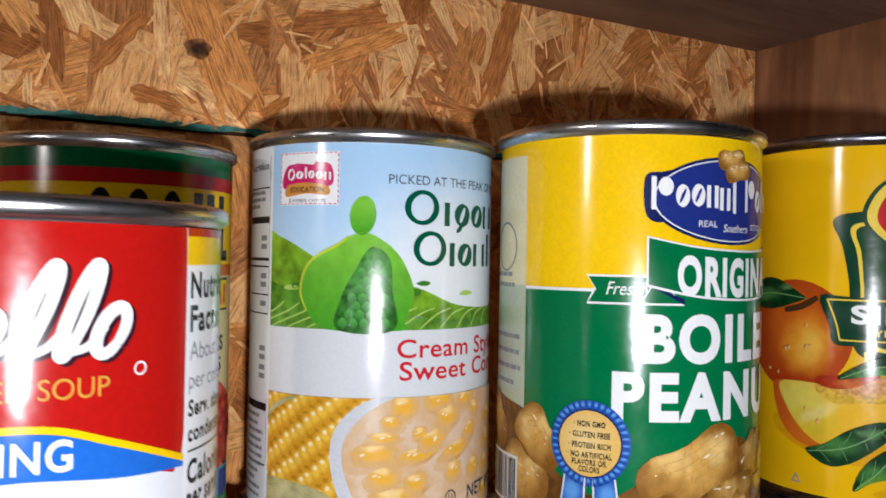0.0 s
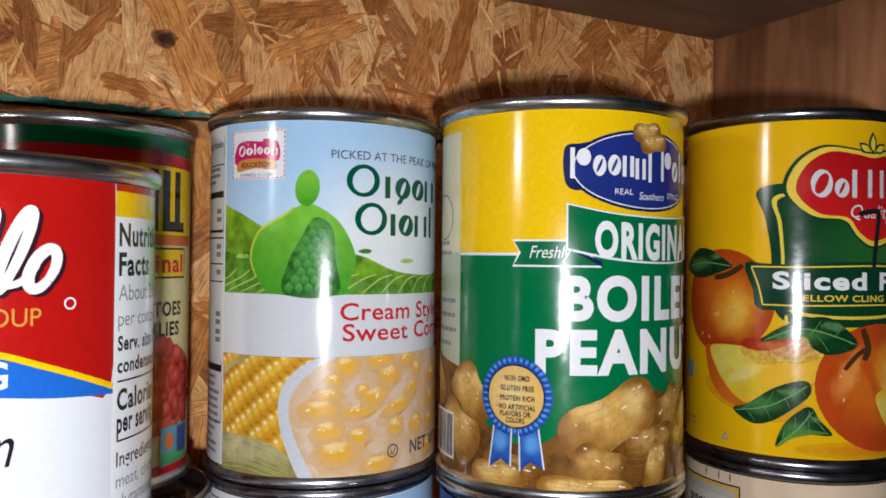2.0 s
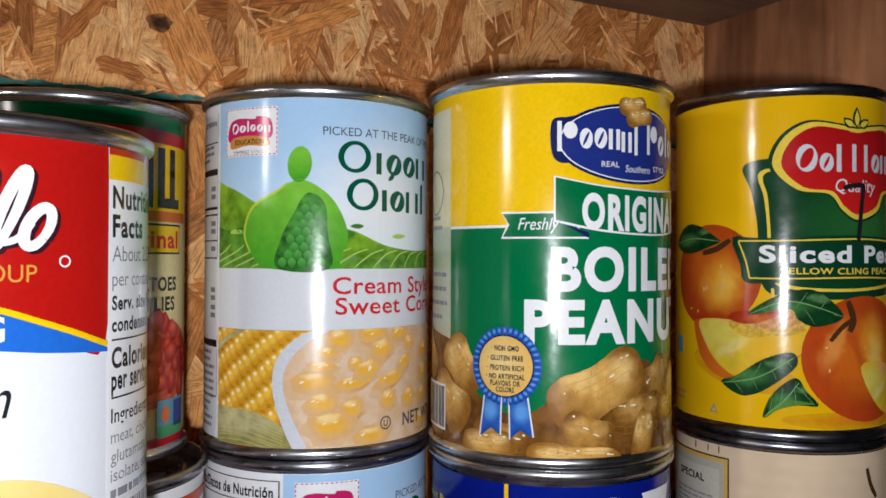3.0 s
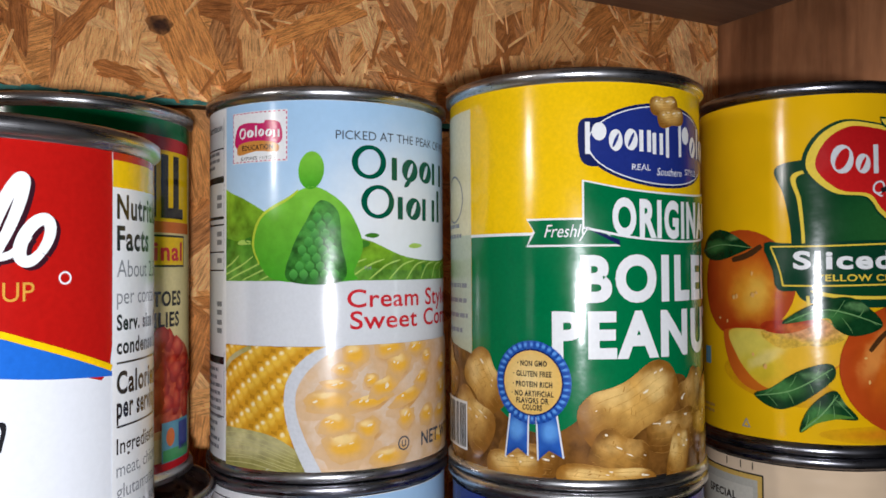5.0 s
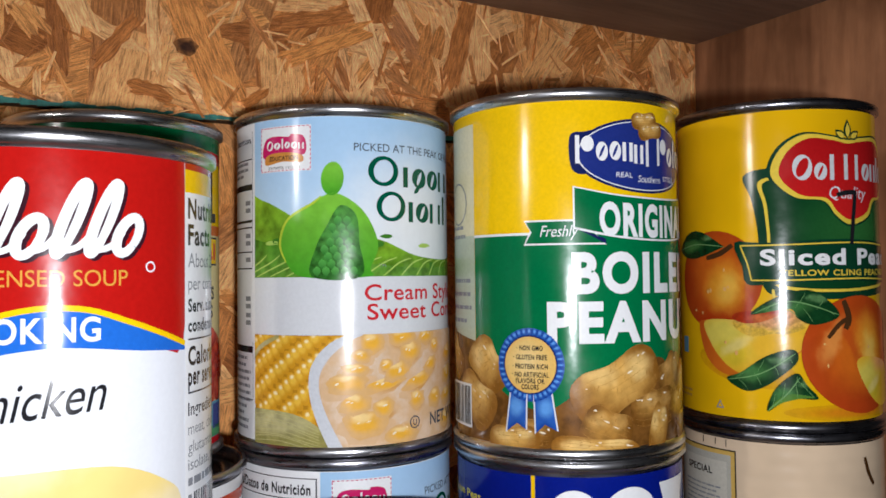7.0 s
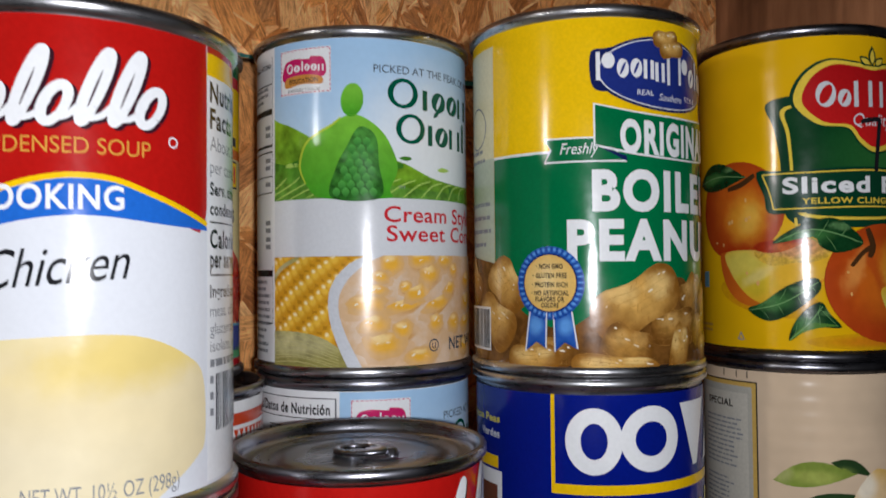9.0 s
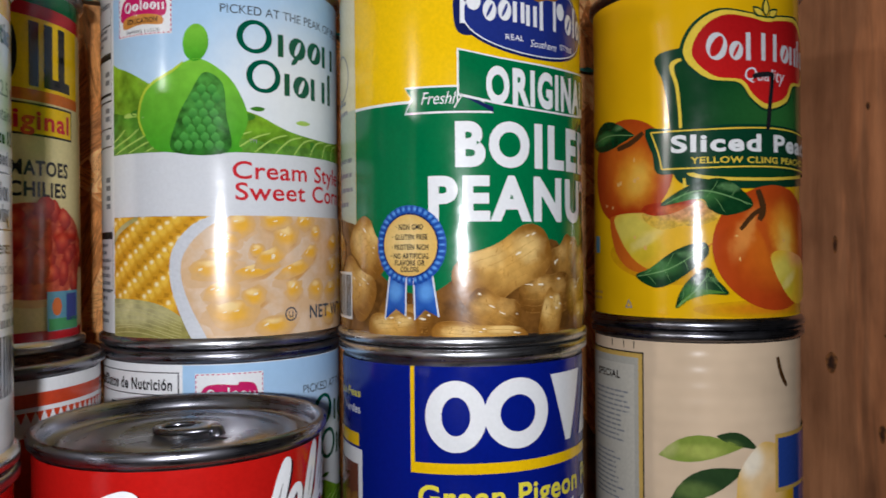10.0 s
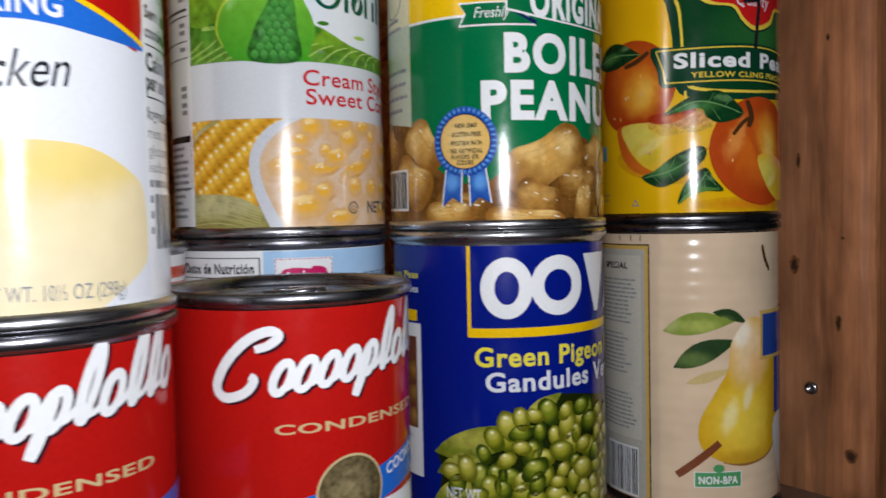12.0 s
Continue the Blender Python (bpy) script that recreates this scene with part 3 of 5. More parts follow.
# the board's free edge is rounded and torn in places
verts, faces, rows = [], [], 150
outline = [(0.0, 0.0), (0.05, 0.0), (0.1, 0.0), (0.135, 0.0), (0.143, 0.0003), (0.1472, 0.0012), (0.1490, 0.0030), (0.1495, 0.0060), (0.1495, 0.03), (0.0, 0.03)]
for k in range(rows + 1):
    z = -0.35 + 1.05 * k / rows
    torn = 0.0016 * max(0.0, noise.noise((z * 45, 1.7, 0)) + 0.15) + 0.0022 * math.exp(-((z - 0.112) / 0.022) ** 2) * (0.6 + noise.noise((z * 160, 0, 4)))
    for i, (x, y) in enumerate(outline):
        w = (0, 0, 0, 0.25, 0.7, 1, 1, 0.5, 0, 0)[i]
        verts.append((x - torn * w * 0.8, y + torn * w * 0.7, z))
n = len(outline)
for k in range(rows):
    for i in range(n):
        j = (i + 1) % n
        faces.append((k * n + i, k * n + j, (k + 1) * n + j, (k + 1) * n + i))
mesh_part("board", verts, faces + [tuple(reversed(range(n))), tuple(rows * n + i for i in range(n))], PINE, side, "", False)
for s, z, w, h in ((0.1115, 0.0905, 0.0026, 0.0048), (0.1390, -0.0005, 0.0030, 0.0036), (0.1330, 0.0630, 0.0016, 0.0040), (0.1135, 0.1420, 0.0012, 0.0040), (0.128, 0.2, 0.001, 0.0018), (0.135, 0.104, 0.0012, 0.0008)):
    verts = [(s, -0.0004, z)] + [(s + w * math.cos(a) * (1 + 0.15 * math.sin(3 * a)), -0.0002, z + h * math.sin(a)) for a in [2 * math.pi * k / 20 for k in range(20)]]
    ob = mesh_part("knot", verts, [(0, 1 + (k + 1) % 20, 1 + k) for k in range(20)], KNOT, side, "dark brown knot in the wood")
    layer = ob.data.uv_layers.new(name="UVMap")
    for lp in ob.data.loops:
        c = ob.data.vertices[lp.vertex_index].co
        layer.data[lp.index].uv = (0.5 + (c.x - s) / w * 0.5, 0.5 + (c.z - z) / h * 0.5)
head = mesh_part("screw", *lathe([(0.0034, 0.0), (0.0033, 0.0007), (0.0026, 0.0014), (0.0014, 0.0018), (0.0012, 0.0008), (0, 0.0006)], 28), TIN, side, "shiny round screw head")
head.matrix_local = pose(0.1199, -0.0001, 0.0297, 90, 0, 0)

shelf = part("ceiling", box(-0.75, -0.175, UNDERSIDE, 0.0, 0.0, UNDERSIDE + 0.02, 0.001), PLY)
shelf.matrix_world = pose(*CORNER, 0, 0, 0, WALL_YAW)
tagged(shelf, "brown wooden shelf board overhead", "shelf", "", "structure")
floor = part("floor", box(-0.75, -0.185, -0.02, -0.05, 0.0, 0.0, 0.001), PLY)
floor.matrix_world = pose(*CORNER, 0, 0, 0, WALL_YAW)
tagged(floor, "brown wooden shelf board under the cans", "shelf", "", "structure")

# an unseen room shell, added to close off the light round the shelves
for name, dims in (("wall_left", (-1.0, -0.7, -0.4, -0.97, 0.7, 0.75)), ("wall_right", (0.8, -0.7, -0.4, 0.83, 0.7, 0.75)), ("wall_rear", (-1.0, -0.73, -0.4, 0.83, -0.7, 0.75)), ("wall_far", (-1.0, 0.7, -0.4, 0.83, 0.73, 0.75)),
                   ("room_ceiling", (-1.0, -0.73, 0.75, 0.83, 0.73, 0.78)), ("room_floor", (-1.0, -0.73, -0.43, 0.83, 0.73, -0.4))):
    tagged(part(name, box(*dims), PAINT), "plain painted surface of the small room", "wall", "", "structure")


# ---- the cans ----
SKY = painted((0.55, 0.7, 0.84), [(0.5, 0.2, 0.36, 0.8, 0, (0.78, 0.82, 0.84), 0.95), (0.05, 0.9, 0.3, 0.5, 0, (0.36, 0.56, 0.78), 0.6)], (0.36, 0.57, 0.8), 0.02)
KERNEL = painted((0.66, 0.32, 0.02), [(0.5, 0.58, 0.5, 0.46, 0, (0.86, 0.52, 0.06), 1.0), (0.4, 0.72, 0.24, 0.16, 0, (0.95, 0.8, 0.45), 0.9)], None, 0.05, 900, 0.2)
CREAM_TONE = (0.7, 0.46, 0.26)
CREAMED = painted(CREAM_TONE, [], None, 0.06, 150, 0.1, ((0.76, 0.58, 0.42), 130))
CREAMED_LUMP = painted((0.7, 0.42, 0.17), [(0.48, 0.54, 0.48, 0.44, 0, (0.84, 0.44, 0.045), 1.0), (0.42, 0.74, 0.3, 0.2, 0, (0.92, 0.68, 0.3), 0.85)], None, 0.04, 500, 0.35)
CREAMED_DEEP = painted(CREAM_TONE, [(0.5, 0.5, 0.46, 0.44, 0, (0.6, 0.3, 0.07), 0.9)], None, 0.04, 500, 0.3)
BOWL, DARK_GREY = ink((0.62, 0.64, 0.68), (0.8, 0.8, 0.8), "u"), ink((0.07, 0.08, 0.1))
CORN_SHINE = ink((0.9, 0.78, 0.55))
EAR, SILK = ink((0.5, 0.23, 0.015)), ink((0.52, 0.47, 0.2))
# lumps in the bowl: across, up, half width, half height, turn
LUMPS = [(12.8, 35.9, 3.2, 2.5, 0), (9.6, 31.8, 2.8, 1.5, 0), (23.1, 37.0, 4.2, 1.8, 0), (33.6, 37.3, 3.9, 1.8, 20), (38.6, 33.9, 2.1, 1.8, 0), (26.6, 32.1, 4.2, 2.1, 20), (17.5, 28.6, 1.8, 1.4, 0),
         (21.4, 26.1, 4.9, 1.8, 30), (35.9, 27.5, 3.2, 1.4, 30), (7.5, 27.4, 3.9, 1.4, 0), (4.9, 22.9, 5.8, 2.2, 10), (16.8, 22.3, 6.7, 1.3, 15), (30.3, 23.0, 6.3, 1.4, 20),
         (7.4, 16.3, 4.6, 2.2, 5), (16.7, 14.9, 3.2, 2.0, 0), (29.3, 16.6, 2.8, 2.0, 40), (38.4, 16.0, 3.5, 2.2, 40), (10.4, 10.0, 6.4, 2.9, 0), (23.0, 6.1, 5.6, 2.1, 10)]
HUSK = painted((0.3, 0.27, 0.07), [(0.4, 0.7, 0.5, 0.4, 10, (0.62, 0.56, 0.28), 0.9)], (0.48, 0.43, 0.16), 0.2, 300)
HILL_FAR, HILL = ink((0.1, 0.33, 0.03), (0.3, 0.55, 0.03), "v", (0.5, 0.5), 0.3, 200), ink((0.2, 0.46, 0.06), (0.07, 0.26, 0.02), "v", (0.5, 0.5), 0.3, 260)
FIELD_LINE, FIELD_DARK = ink((0.4, 0.6, 0.12)), ink((0.05, 0.2, 0.02))
LEAFY, LEAFY_DARK = ink((0.06, 0.36, 0.02), (0.22, 0.56, 0.05), "v", (0.5, 0.5), 0.1, 300), ink((0.03, 0.2, 0.02), (0.1, 0.38, 0.06), "v", (0.5, 0.5), 0.35, 350)
LEAFY_SCALE = ink((0.02, 0.16, 0.02), (0.1, 0.42, 0.07), "v")
MARK_GREEN = ink((0.0, 0.085, 0.045))
MAGENTA, TAN = ink((0.55, 0.015, 0.12)), ink((0.6, 0.25, 0.05))


def corn_label(p, o=0.0):
    """Sky, hills, a leafy green figure reduced to plain blobs, title and a bowl of corn; o turns it round the can."""
    lim = (o - 29.2, 3.2, o + 88, 109.0)
    p.shape("picture", rect(o - 29.2, 56.5, o + 88, 108.6), SKY, 1)
    p.shape("picture", blob([(o - 34, 56), (o - 34, 83), (o - 25, 82.5), (o - 15, 78), (o - 4, 71), (o + 10, 66), (o + 10, 56)]), HILL_FAR, 2, (o - 29.2, 57.2, o + 88, 100))
    p.shape("picture", blob([(o + 4, 56), (o + 4, 70), (o + 16, 69), (o + 30, 64), (o + 50, 63), (o + 70, 66), (o + 95, 64), (o + 95, 56)]), HILL_FAR, 2, (o - 29.2, 57.2, o + 88, 100))
    p.shape("picture", blob([(o - 40, 54), (o - 40, 70), (o - 20, 68), (o, 63), (o + 30, 60), (o + 70, 61), (o + 95, 59), (o + 95, 54)]), HILL, 3, (o - 29.2, 57.2, o + 88, 100))
    for k in range(15):
        a = o - 30 + k * 5.6
        p.brush("picture", stroke([(a - 12 + k * 0.9, 57), (a + 2, 61.5), (a + 7, 64.5 - k * 0.15)], 0.5, 0.5, 4), FIELD_LINE, 4, (o - 29.2, 57.4, o + 60, 68))
    for k in range(22):
        rr = random.Random(k)
        p.shape("picture", oval(o + rr.uniform(-28, 40), rr.uniform(66, 76) - 0.12 * rr.uniform(0, 60), rr.uniform(1, 3), rr.uniform(0.5, 1.2), 0, 10, 0.2, k), FIELD_DARK if k % 2 else FIELD_LINE, 4, (o - 29.2, 57.4, o + 88, 74 if k % 3 else 66))
    # plain green blobs in place of the mascot
    p.shape("picture", blob([(o - 8.6, 57.2), (o - 15, 62), (o - 17.4, 68), (o - 14.5, 76), (o - 6, 81), (o + 1, 84), (o + 8, 80.5), (o + 12.5, 75), (o + 15.2, 67), (o + 12.5, 60), (o + 12, 57.2)]), LEAFY, 5)
    p.shape("picture", oval(o + 0.6, 88.6, 3.6, 5.4, -6), LEAFY, 5)
    p.shape("picture", blob([(o - 6, 57.3), (o - 5, 66), (o - 1, 74), (o + 3, 80), (o + 8, 77), (o + 9, 68), (o + 9.5, 57.3)]), LEAFY_DARK, 6)
    for row in range(8):
        for k in range(5):
            a, b = o - 4.6 + k * 2.9 + (row % 2) * 1.4 + row * 0.35, 60.6 + row * 2.3
            if abs(a - o - 1.6 - row * 0.25) < 6.6 - row * 0.55:
                p.shape("picture", leaf((a, b), (a + 0.3, b - 3.4), 2.5), LEAFY_SCALE, 7)
    p.brush("picture", stroke([(o - 15, 62), (o - 17.2, 68), (o - 14.4, 75.6), (o - 6, 80.6), (o - 3, 83)], 0.8, 0.6), ink((0.5, 0.62, 0.05)), 7)
    p.shape("panel", rect(o - 29.2, 38.6, o + 88, 57.2), OFFWHITE, 2)
    # coupon
    p.shape("coupon", rect(o - 25.6, 91.4, o - 6.2, 106.2), WHITE, 2)
    for k in range(13):
        p.shape("coupon", rect(o - 25.4 + k * 1.48, 105.7, o - 24.6 + k * 1.48, 106.0), MAGENTA, 3)
        p.shape("coupon", rect(o - 25.4 + k * 1.48, 91.6, o - 24.6 + k * 1.48, 91.9), MAGENTA, 3)
    for k in range(10):
        p.shape("coupon", rect(o - 25.5, 92 + k * 1.42, o - 25.2, 92.8 + k * 1.42), MAGENTA, 3)
        p.shape("coupon", rect(o - 6.6, 92 + k * 1.42, o - 6.3, 92.8 + k * 1.42), MAGENTA, 3)
    p.shape("coupon", blob([(o - 24, 96), (o - 23.6, 101.5), (o - 20, 103), (o - 14, 102.6), (o - 13, 103.4), (o - 8.6, 102.4), (o - 8.2, 97), (o - 14, 96.5)]), MAGENTA, 3)
    mark_row(p, "coupon", o - 22.6, 98.2, [2.6, 2.6, 0.9, 2.0, 2.2, 2.0], "OoIoon", 3.2, WHITE, 4, 0.6, 0.35, -0.6)
    p.shape("coupon", blob([(o - 23, 93.8), (o - 22.6, 96.8), (o - 16, 97.6), (o - 9.6, 96.6), (o - 9.4, 94.2), (o - 16, 94.6)]), TAN, 4)
    p.text("coupon", "EDUCATION", o - 21.4, o - 10.6, 95.0, 1.5, BLACK, 5, 0.02)
    p.text("coupon", "EXPIRES 11/1/20", o - 22, o - 10, 92.2, 1.0, BLACK, 3)
    # words
    p.text("lettering", "PICKED AT THE PEAK OF PERFECTION", o + 7.5, o + 70, 97.6, 2.7, DARK_GREY, 3, 0.0)
    mark_row(p, "emblem", o + 12, 86.4, [10.6, 4.2, 6.6, 6.8, 7.6], "Oioon", 9.8, MARK_GREEN, 4, 1.9, 0.7)
    mark_row(p, "emblem", o + 14.7, 75.0, [10.6, 3.0, 6.6, 7.6, 4.6], "OionI", 9.8, MARK_GREEN, 4, 1.9, 0.7)
    p.shape("emblem", leaf((o + 29, 84.6), (o + 32, 87.2), 1.6), MARK_GREEN, 4)
    p.text("lettering", "Cream Style", o + 10.6, o + 55.5, 49.6, 5.3, RED, 4, 0.012)
    p.text("lettering", "Sweet Corn", o + 11.4, o + 56.5, 43.4, 5.3, RED, 4, 0.012)
    p.text("lettering", "TM", o + 15.4, o + 17.6, 60.2, 1.1, GREY, 6)
    # the photograph: an ear of corn and a bowl
    p.shape("picture", rect(o - 29.2, 3.4, o + 88, 38.8), HUSK, 1)
    p.shape("picture", blob([(o - 36, 14), (o - 36, 40), (o + 8, 40), (o + 8, 20), (o - 4, 10)]), EAR, 2, (o - 29.2, 9, o + 8, 38.7))
    rr = random.Random(4)
    for row in range(8):
        for k in range(18):
            a, b = o - 40 + 2.15 * k + 3.6 * row + rr.uniform(-0.2, 0.2), 33.5 + 1.7 * k - 4.9 * row + rr.uniform(-0.2, 0.2)
            if 9 < b < 42 and -33 < a - o < 6:
                p.shape("picture", oval(a, b, 1.75, 3.2, 30 + rr.uniform(-6, 6), 14, 0.04, row * 20 + k), KERNEL, 3 + 0.05 * (18 - k) + 0.9 * (row % 2), (o - 29.2, 9.0, o + 10, 38.6))
    p.brush("picture", stroke([(o - 32, 27), (o - 27, 34), (o - 18, 38.4)], 1.5, 0.3), HUSK, 5, (o - 29.2, 9, o + 10, 38.6))
    p.shape("picture", blob([(o - 34, 2), (o - 34, 13), (o - 20, 14.5), (o - 8, 12), (o + 4, 3), (o + 4, 2)]), HUSK, 5, (o - 29.2, 3.4, o + 6, 16))
    for k in range(8):
        p.brush("picture", stroke([(o - 32, 4 + k * 1.2), (o - 18, 5 + k * 1.15 + 0.4 * math.sin(k * 2)), (o - 4, 2 + k * 0.9)], 0.22, 0.4, 4), SILK, 6, (o - 29.2, 3.4, o - 2, 14))
    photo = (o - 29.2, 3.4, o + 88, 38.8)
    p.shape("bowl", [curve([(o + 12, 41), (o + 2, 37.6), (o - 3, 34), (o - 6.2, 29.5), (o - 7.3, 25), (o - 7, 19), (o - 5, 12), (o - 1.5, 4), (o + 1, 0)]) + [(o + 90, 0), (o + 90, 41)]], BOWL, 7, photo)
    p.shape("bowl", [curve([(o + 17, 41), (o + 7, 37.4), (o + 1, 33.2), (o - 2.4, 29), (o - 3.9, 25), (o - 3.6, 19.5), (o - 1.2, 12.5), (o + 3, 4), (o + 5, 0)]) + [(o + 90, 0), (o + 90, 41)]], CREAMED, 8, photo)
    rr, spots = random.Random(21), []
    for k, (a, v, wide, high, turn) in enumerate(LUMPS + [(46 + 9 * (k % 4) + k * 0.3, 8 + 7.5 * (k // 4) + 2 * (k % 2), 4.2, 2.0, 15) for k in range(16)]):
        p.shape("corn_lump", oval(o + a, v - 0.7, wide * 1.4, high * 1.8, turn + 8, 14, 0.24, k + 60), CREAMED_DEEP, 8.6 + 0.03 * (k % 4), photo)
        p.shape("corn_lump", oval(o + a, v + 0.2, wide * 1.2, high * 1.6, turn, 14, 0.2, k), CREAMED_LUMP, 9 + 0.2 * (k % 5), photo)
        for _ in range(1 + k % 2):
            p.shape("corn_lump", oval(o + a + rr.uniform(-0.6, 0.4) * wide, v + rr.uniform(0.1, 0.7) * high, rr.uniform(0.3, 0.9), rr.uniform(0.15, 0.35), turn + 15, 10), CORN_SHINE, 10.3, photo)
    p.shape("lettering", ring(o + 28, 9.4, 2.1, 2.1, 0.45), DARK_GREY, 11)
    p.text("lettering", "U", o + 27.2, o + 28.8, 8.4, 2.0, DARK_GREY, 11, 0.02)
    p.text("lettering", "NET WT", o + 35.2, o + 55, 7.6, 4.2, DARK_GREY, 11, 0.02)
    # side panel
    p.shape("panel", rect(o - 60, 4, o - 29.4, 108.6), WHITE, 1)
    p.brush("panel", stroke([(o - 30.6, 60.5), (o - 30.6, 106)], 0.25, 0, 2), GREY, 2)
    p.brush("panel", stroke([(o - 30.6, 17), (o - 30.6, 36)], 0.25, 0, 2), GREY, 2)
    for v, w in ((88.5, 2.0), (76.5, 0.9), (74.2, 0.5), (34.5, 2.2), (66, 0.4), (60.5, 0.4), (97, 0.4), (17, 0.4)):
        p.shape("panel", rect(o - 58, v - w, o - 30.8, v), BLACK, 2)
    bars(p, "small_print", o - 58, o - 32, 96, 90, 2.0, 1.0, GREY, 2, 4)
    for v in (83, 80.5, 72, 69.5, 64, 51, 48.5, 45.5, 43):
        p.shape("small_print", rect(o - 35.5, v - 1.5, o - 32, v), GREY, 2)
    bars(p, "small_print", o - 56, o - 31.5, 31, 5, 2.3, 1.1, GREY, 2, 9)


p = can("corn_can", "unopened corn can with pale blue label, stacked on another", -0.0233, 0.2557, 0.1130, 0.0382, 0.1127, WHITE, "stacked food cans")
corn_label(p)
p.text("small_print", "Nutrition", -46, -31.6, 102.2, 2.2, BLACK, 2, 0.02)
p.done()
# shade at the seam between the stacked cans is in this can's tin colour
p = can("corn_can", "unopened corn can with pale blue label, under another can", -0.0233, 0.2557, 0.0, 0.0382, 0.1128, WHITE, "stacked food cans", SHADED_TIN)
corn_label(p, 25.3)
p.text("small_print", "Facts/Datos de Nutrición", -45, -7.0, 101.4, 3.4, BLACK, 3, 0.03)
p.shape("panel", [[(-40, 99.8), (-4.9, 99.8), (-4.9, 106.6), (-40, 106.6)], [(-39.7, 100.1), (-5.2, 100.1), (-5.2, 106.3), (-39.7, 106.3)]], BLACK, 3)
p.done()

# boiled peanuts
LABEL_GREEN, RIBBON_GREEN, PALE_GREEN = ink((0.0, 0.155, 0.05)), ink((0.0, 0.14, 0.045)), ink((0.5, 0.56, 0.42))
OVAL_BLUE, DEEP_BLUE, ROSETTE = ink((0.015, 0.03, 0.2)), ink((0.008, 0.014, 0.09)), painted((0.02, 0.1, 0.42), [(0.5, 0.6, 0.45, 0.3, 0, (0.12, 0.34, 0.74), 0.9), (0.5, 0.05, 0.6, 0.3, 0, (0.01, 0.03, 0.2), 0.8)], (0.03, 0.12, 0.46))
ROSETTE_DARK = ink((0.015, 0.07, 0.33))
SHELL_A = painted((0.27, 0.11, 0.016), [(0.47, 0.58, 0.54, 0.5, 0, (0.66, 0.37, 0.09), 1.0), (0.3, 0.64, 0.24, 0.26, 20, (0.82, 0.54, 0.19), 0.9), (0.72, 0.72, 0.24, 0.22, 20, (0.84, 0.56, 0.2), 0.9)], None, 0.14, 330, 0.22)
SHELL_B = painted((0.2, 0.08, 0.014), [(0.47, 0.58, 0.54, 0.5, 0, (0.48, 0.24, 0.05), 1.0), (0.35, 0.68, 0.26, 0.24, 20, (0.66, 0.39, 0.12), 0.8), (0.72, 0.66, 0.22, 0.22, 0, (0.62, 0.35, 0.1), 0.7)], None, 0.2, 380, 0.25)
SHELL_LINE, SHELL_SHINE, SHELL_PIT = ink((0.44, 0.22, 0.05)), ink((0.86, 0.76, 0.56)), ink((0.36, 0.17, 0.035))
SHADE = ink((0.24, 0.1, 0.02), (0.1, 0.04, 0.008), "n", (0.5, 0.5), 0.1, 160)


def peanut(p, a, b, wa, wb, layer, material, clip=None, seed=0):
    """One shell: two lobes with a waist, ridges and a wet shine."""
    (ax, ay), (bx, by) = a, b
    d = math.hypot(bx - ax, by - ay)
    dx, dy = (bx - ax) / d, (by - ay) / d
    def at(s, w):
        return (ax + dx * d * s - dy * w, ay + dy * d * s + dx * w)
    waist = 0.43 * min(wa, wb)
    out = [at(-0.14, 0), at(-0.07, wa * 0.36), at(0.14, wa * 0.5), at(0.36, wa * 0.44), at(0.52, waist), at(0.7, wb * 0.46), at(0.9, wb * 0.48), at(1.07, wb * 0.3), at(1.12, 0),
           at(1.06, -wb * 0.34), at(0.88, -wb * 0.5), at(0.68, -wb * 0.46), at(0.5, -waist), at(0.34, -wa * 0.44), at(0.12, -wa * 0.5), at(-0.08, -wa * 0.36)]
    p.shape("peanut", blob(out, 4), material, layer, clip)
    rr = random.Random(seed)
    for k in range(-3, 4):
        w = k * 0.14
        p.brush("peanut_picture", stroke([at(-0.04, wa * w), at(0.2, wa * w * 1.15), at(0.5, waist * w * 2.2), at(0.8, wb * w * 1.15), at(1.02, wb * w)], 0.11, 0.7, 4), SHELL_LINE, layer + 0.1, clip)
    for k in range(22):
        s, w = rr.uniform(-0.02, 1.0), rr.uniform(-0.42, 0.42)
        q, r = at(s, wa * w), at(s + rr.uniform(-0.03, 0.05), wa * (w + rr.uniform(0.05, 0.11)))
        p.brush("peanut_picture", stroke([q, ((q[0] + r[0]) / 2 + 0.1, (q[1] + r[1]) / 2), r], rr.uniform(0.12, 0.3), 0.7, 3), SHELL_PIT, layer + 0.12, clip)
    for k in range(4):
        s, w = rr.uniform(0.0, 1.0), rr.uniform(0.1, 0.4)
        q = at(s, wa * w * 0.8)
        p.shape("peanut_picture", oval(*q, rr.uniform(0.3, 1.1), rr.uniform(0.12, 0.34), math.degrees(math.atan2(dy, dx)), 8), SHELL_SHINE, layer + 0.15, clip)


p = can("peanut_can", "yellow and green boiled peanuts can, stacked on blue can", 0.0553, 0.2432, 0.1141, 0.0389, 0.1132, YELLOW, "stacked food cans", None, 1.6)
p.shape("panel", rect(-38.8, 1.7, 90, 68.4), LABEL_GREEN, 1)
p.shape("panel", rect(-38.8, 68.2, 90, 69.0), WHITE, 2)
p.shape("panel", rect(-70, 69, -38.8, 105.5), CREAM, 2)
p.shape("panel", rect(-70, 34, -38.8, 69), PALE_GREEN, 2)
p.shape("panel", ring(-50.5, 80, 7.2, 7.2, 0.6), GREY, 3)
bars(p, "small_print", -62, -41, 72.6, 67, 3.0, 1.2, GREY, 3, 2)
bars(p, "small_print", -62, -40, 55, 38, 4.4, 1.3, GREY, 3, 3)
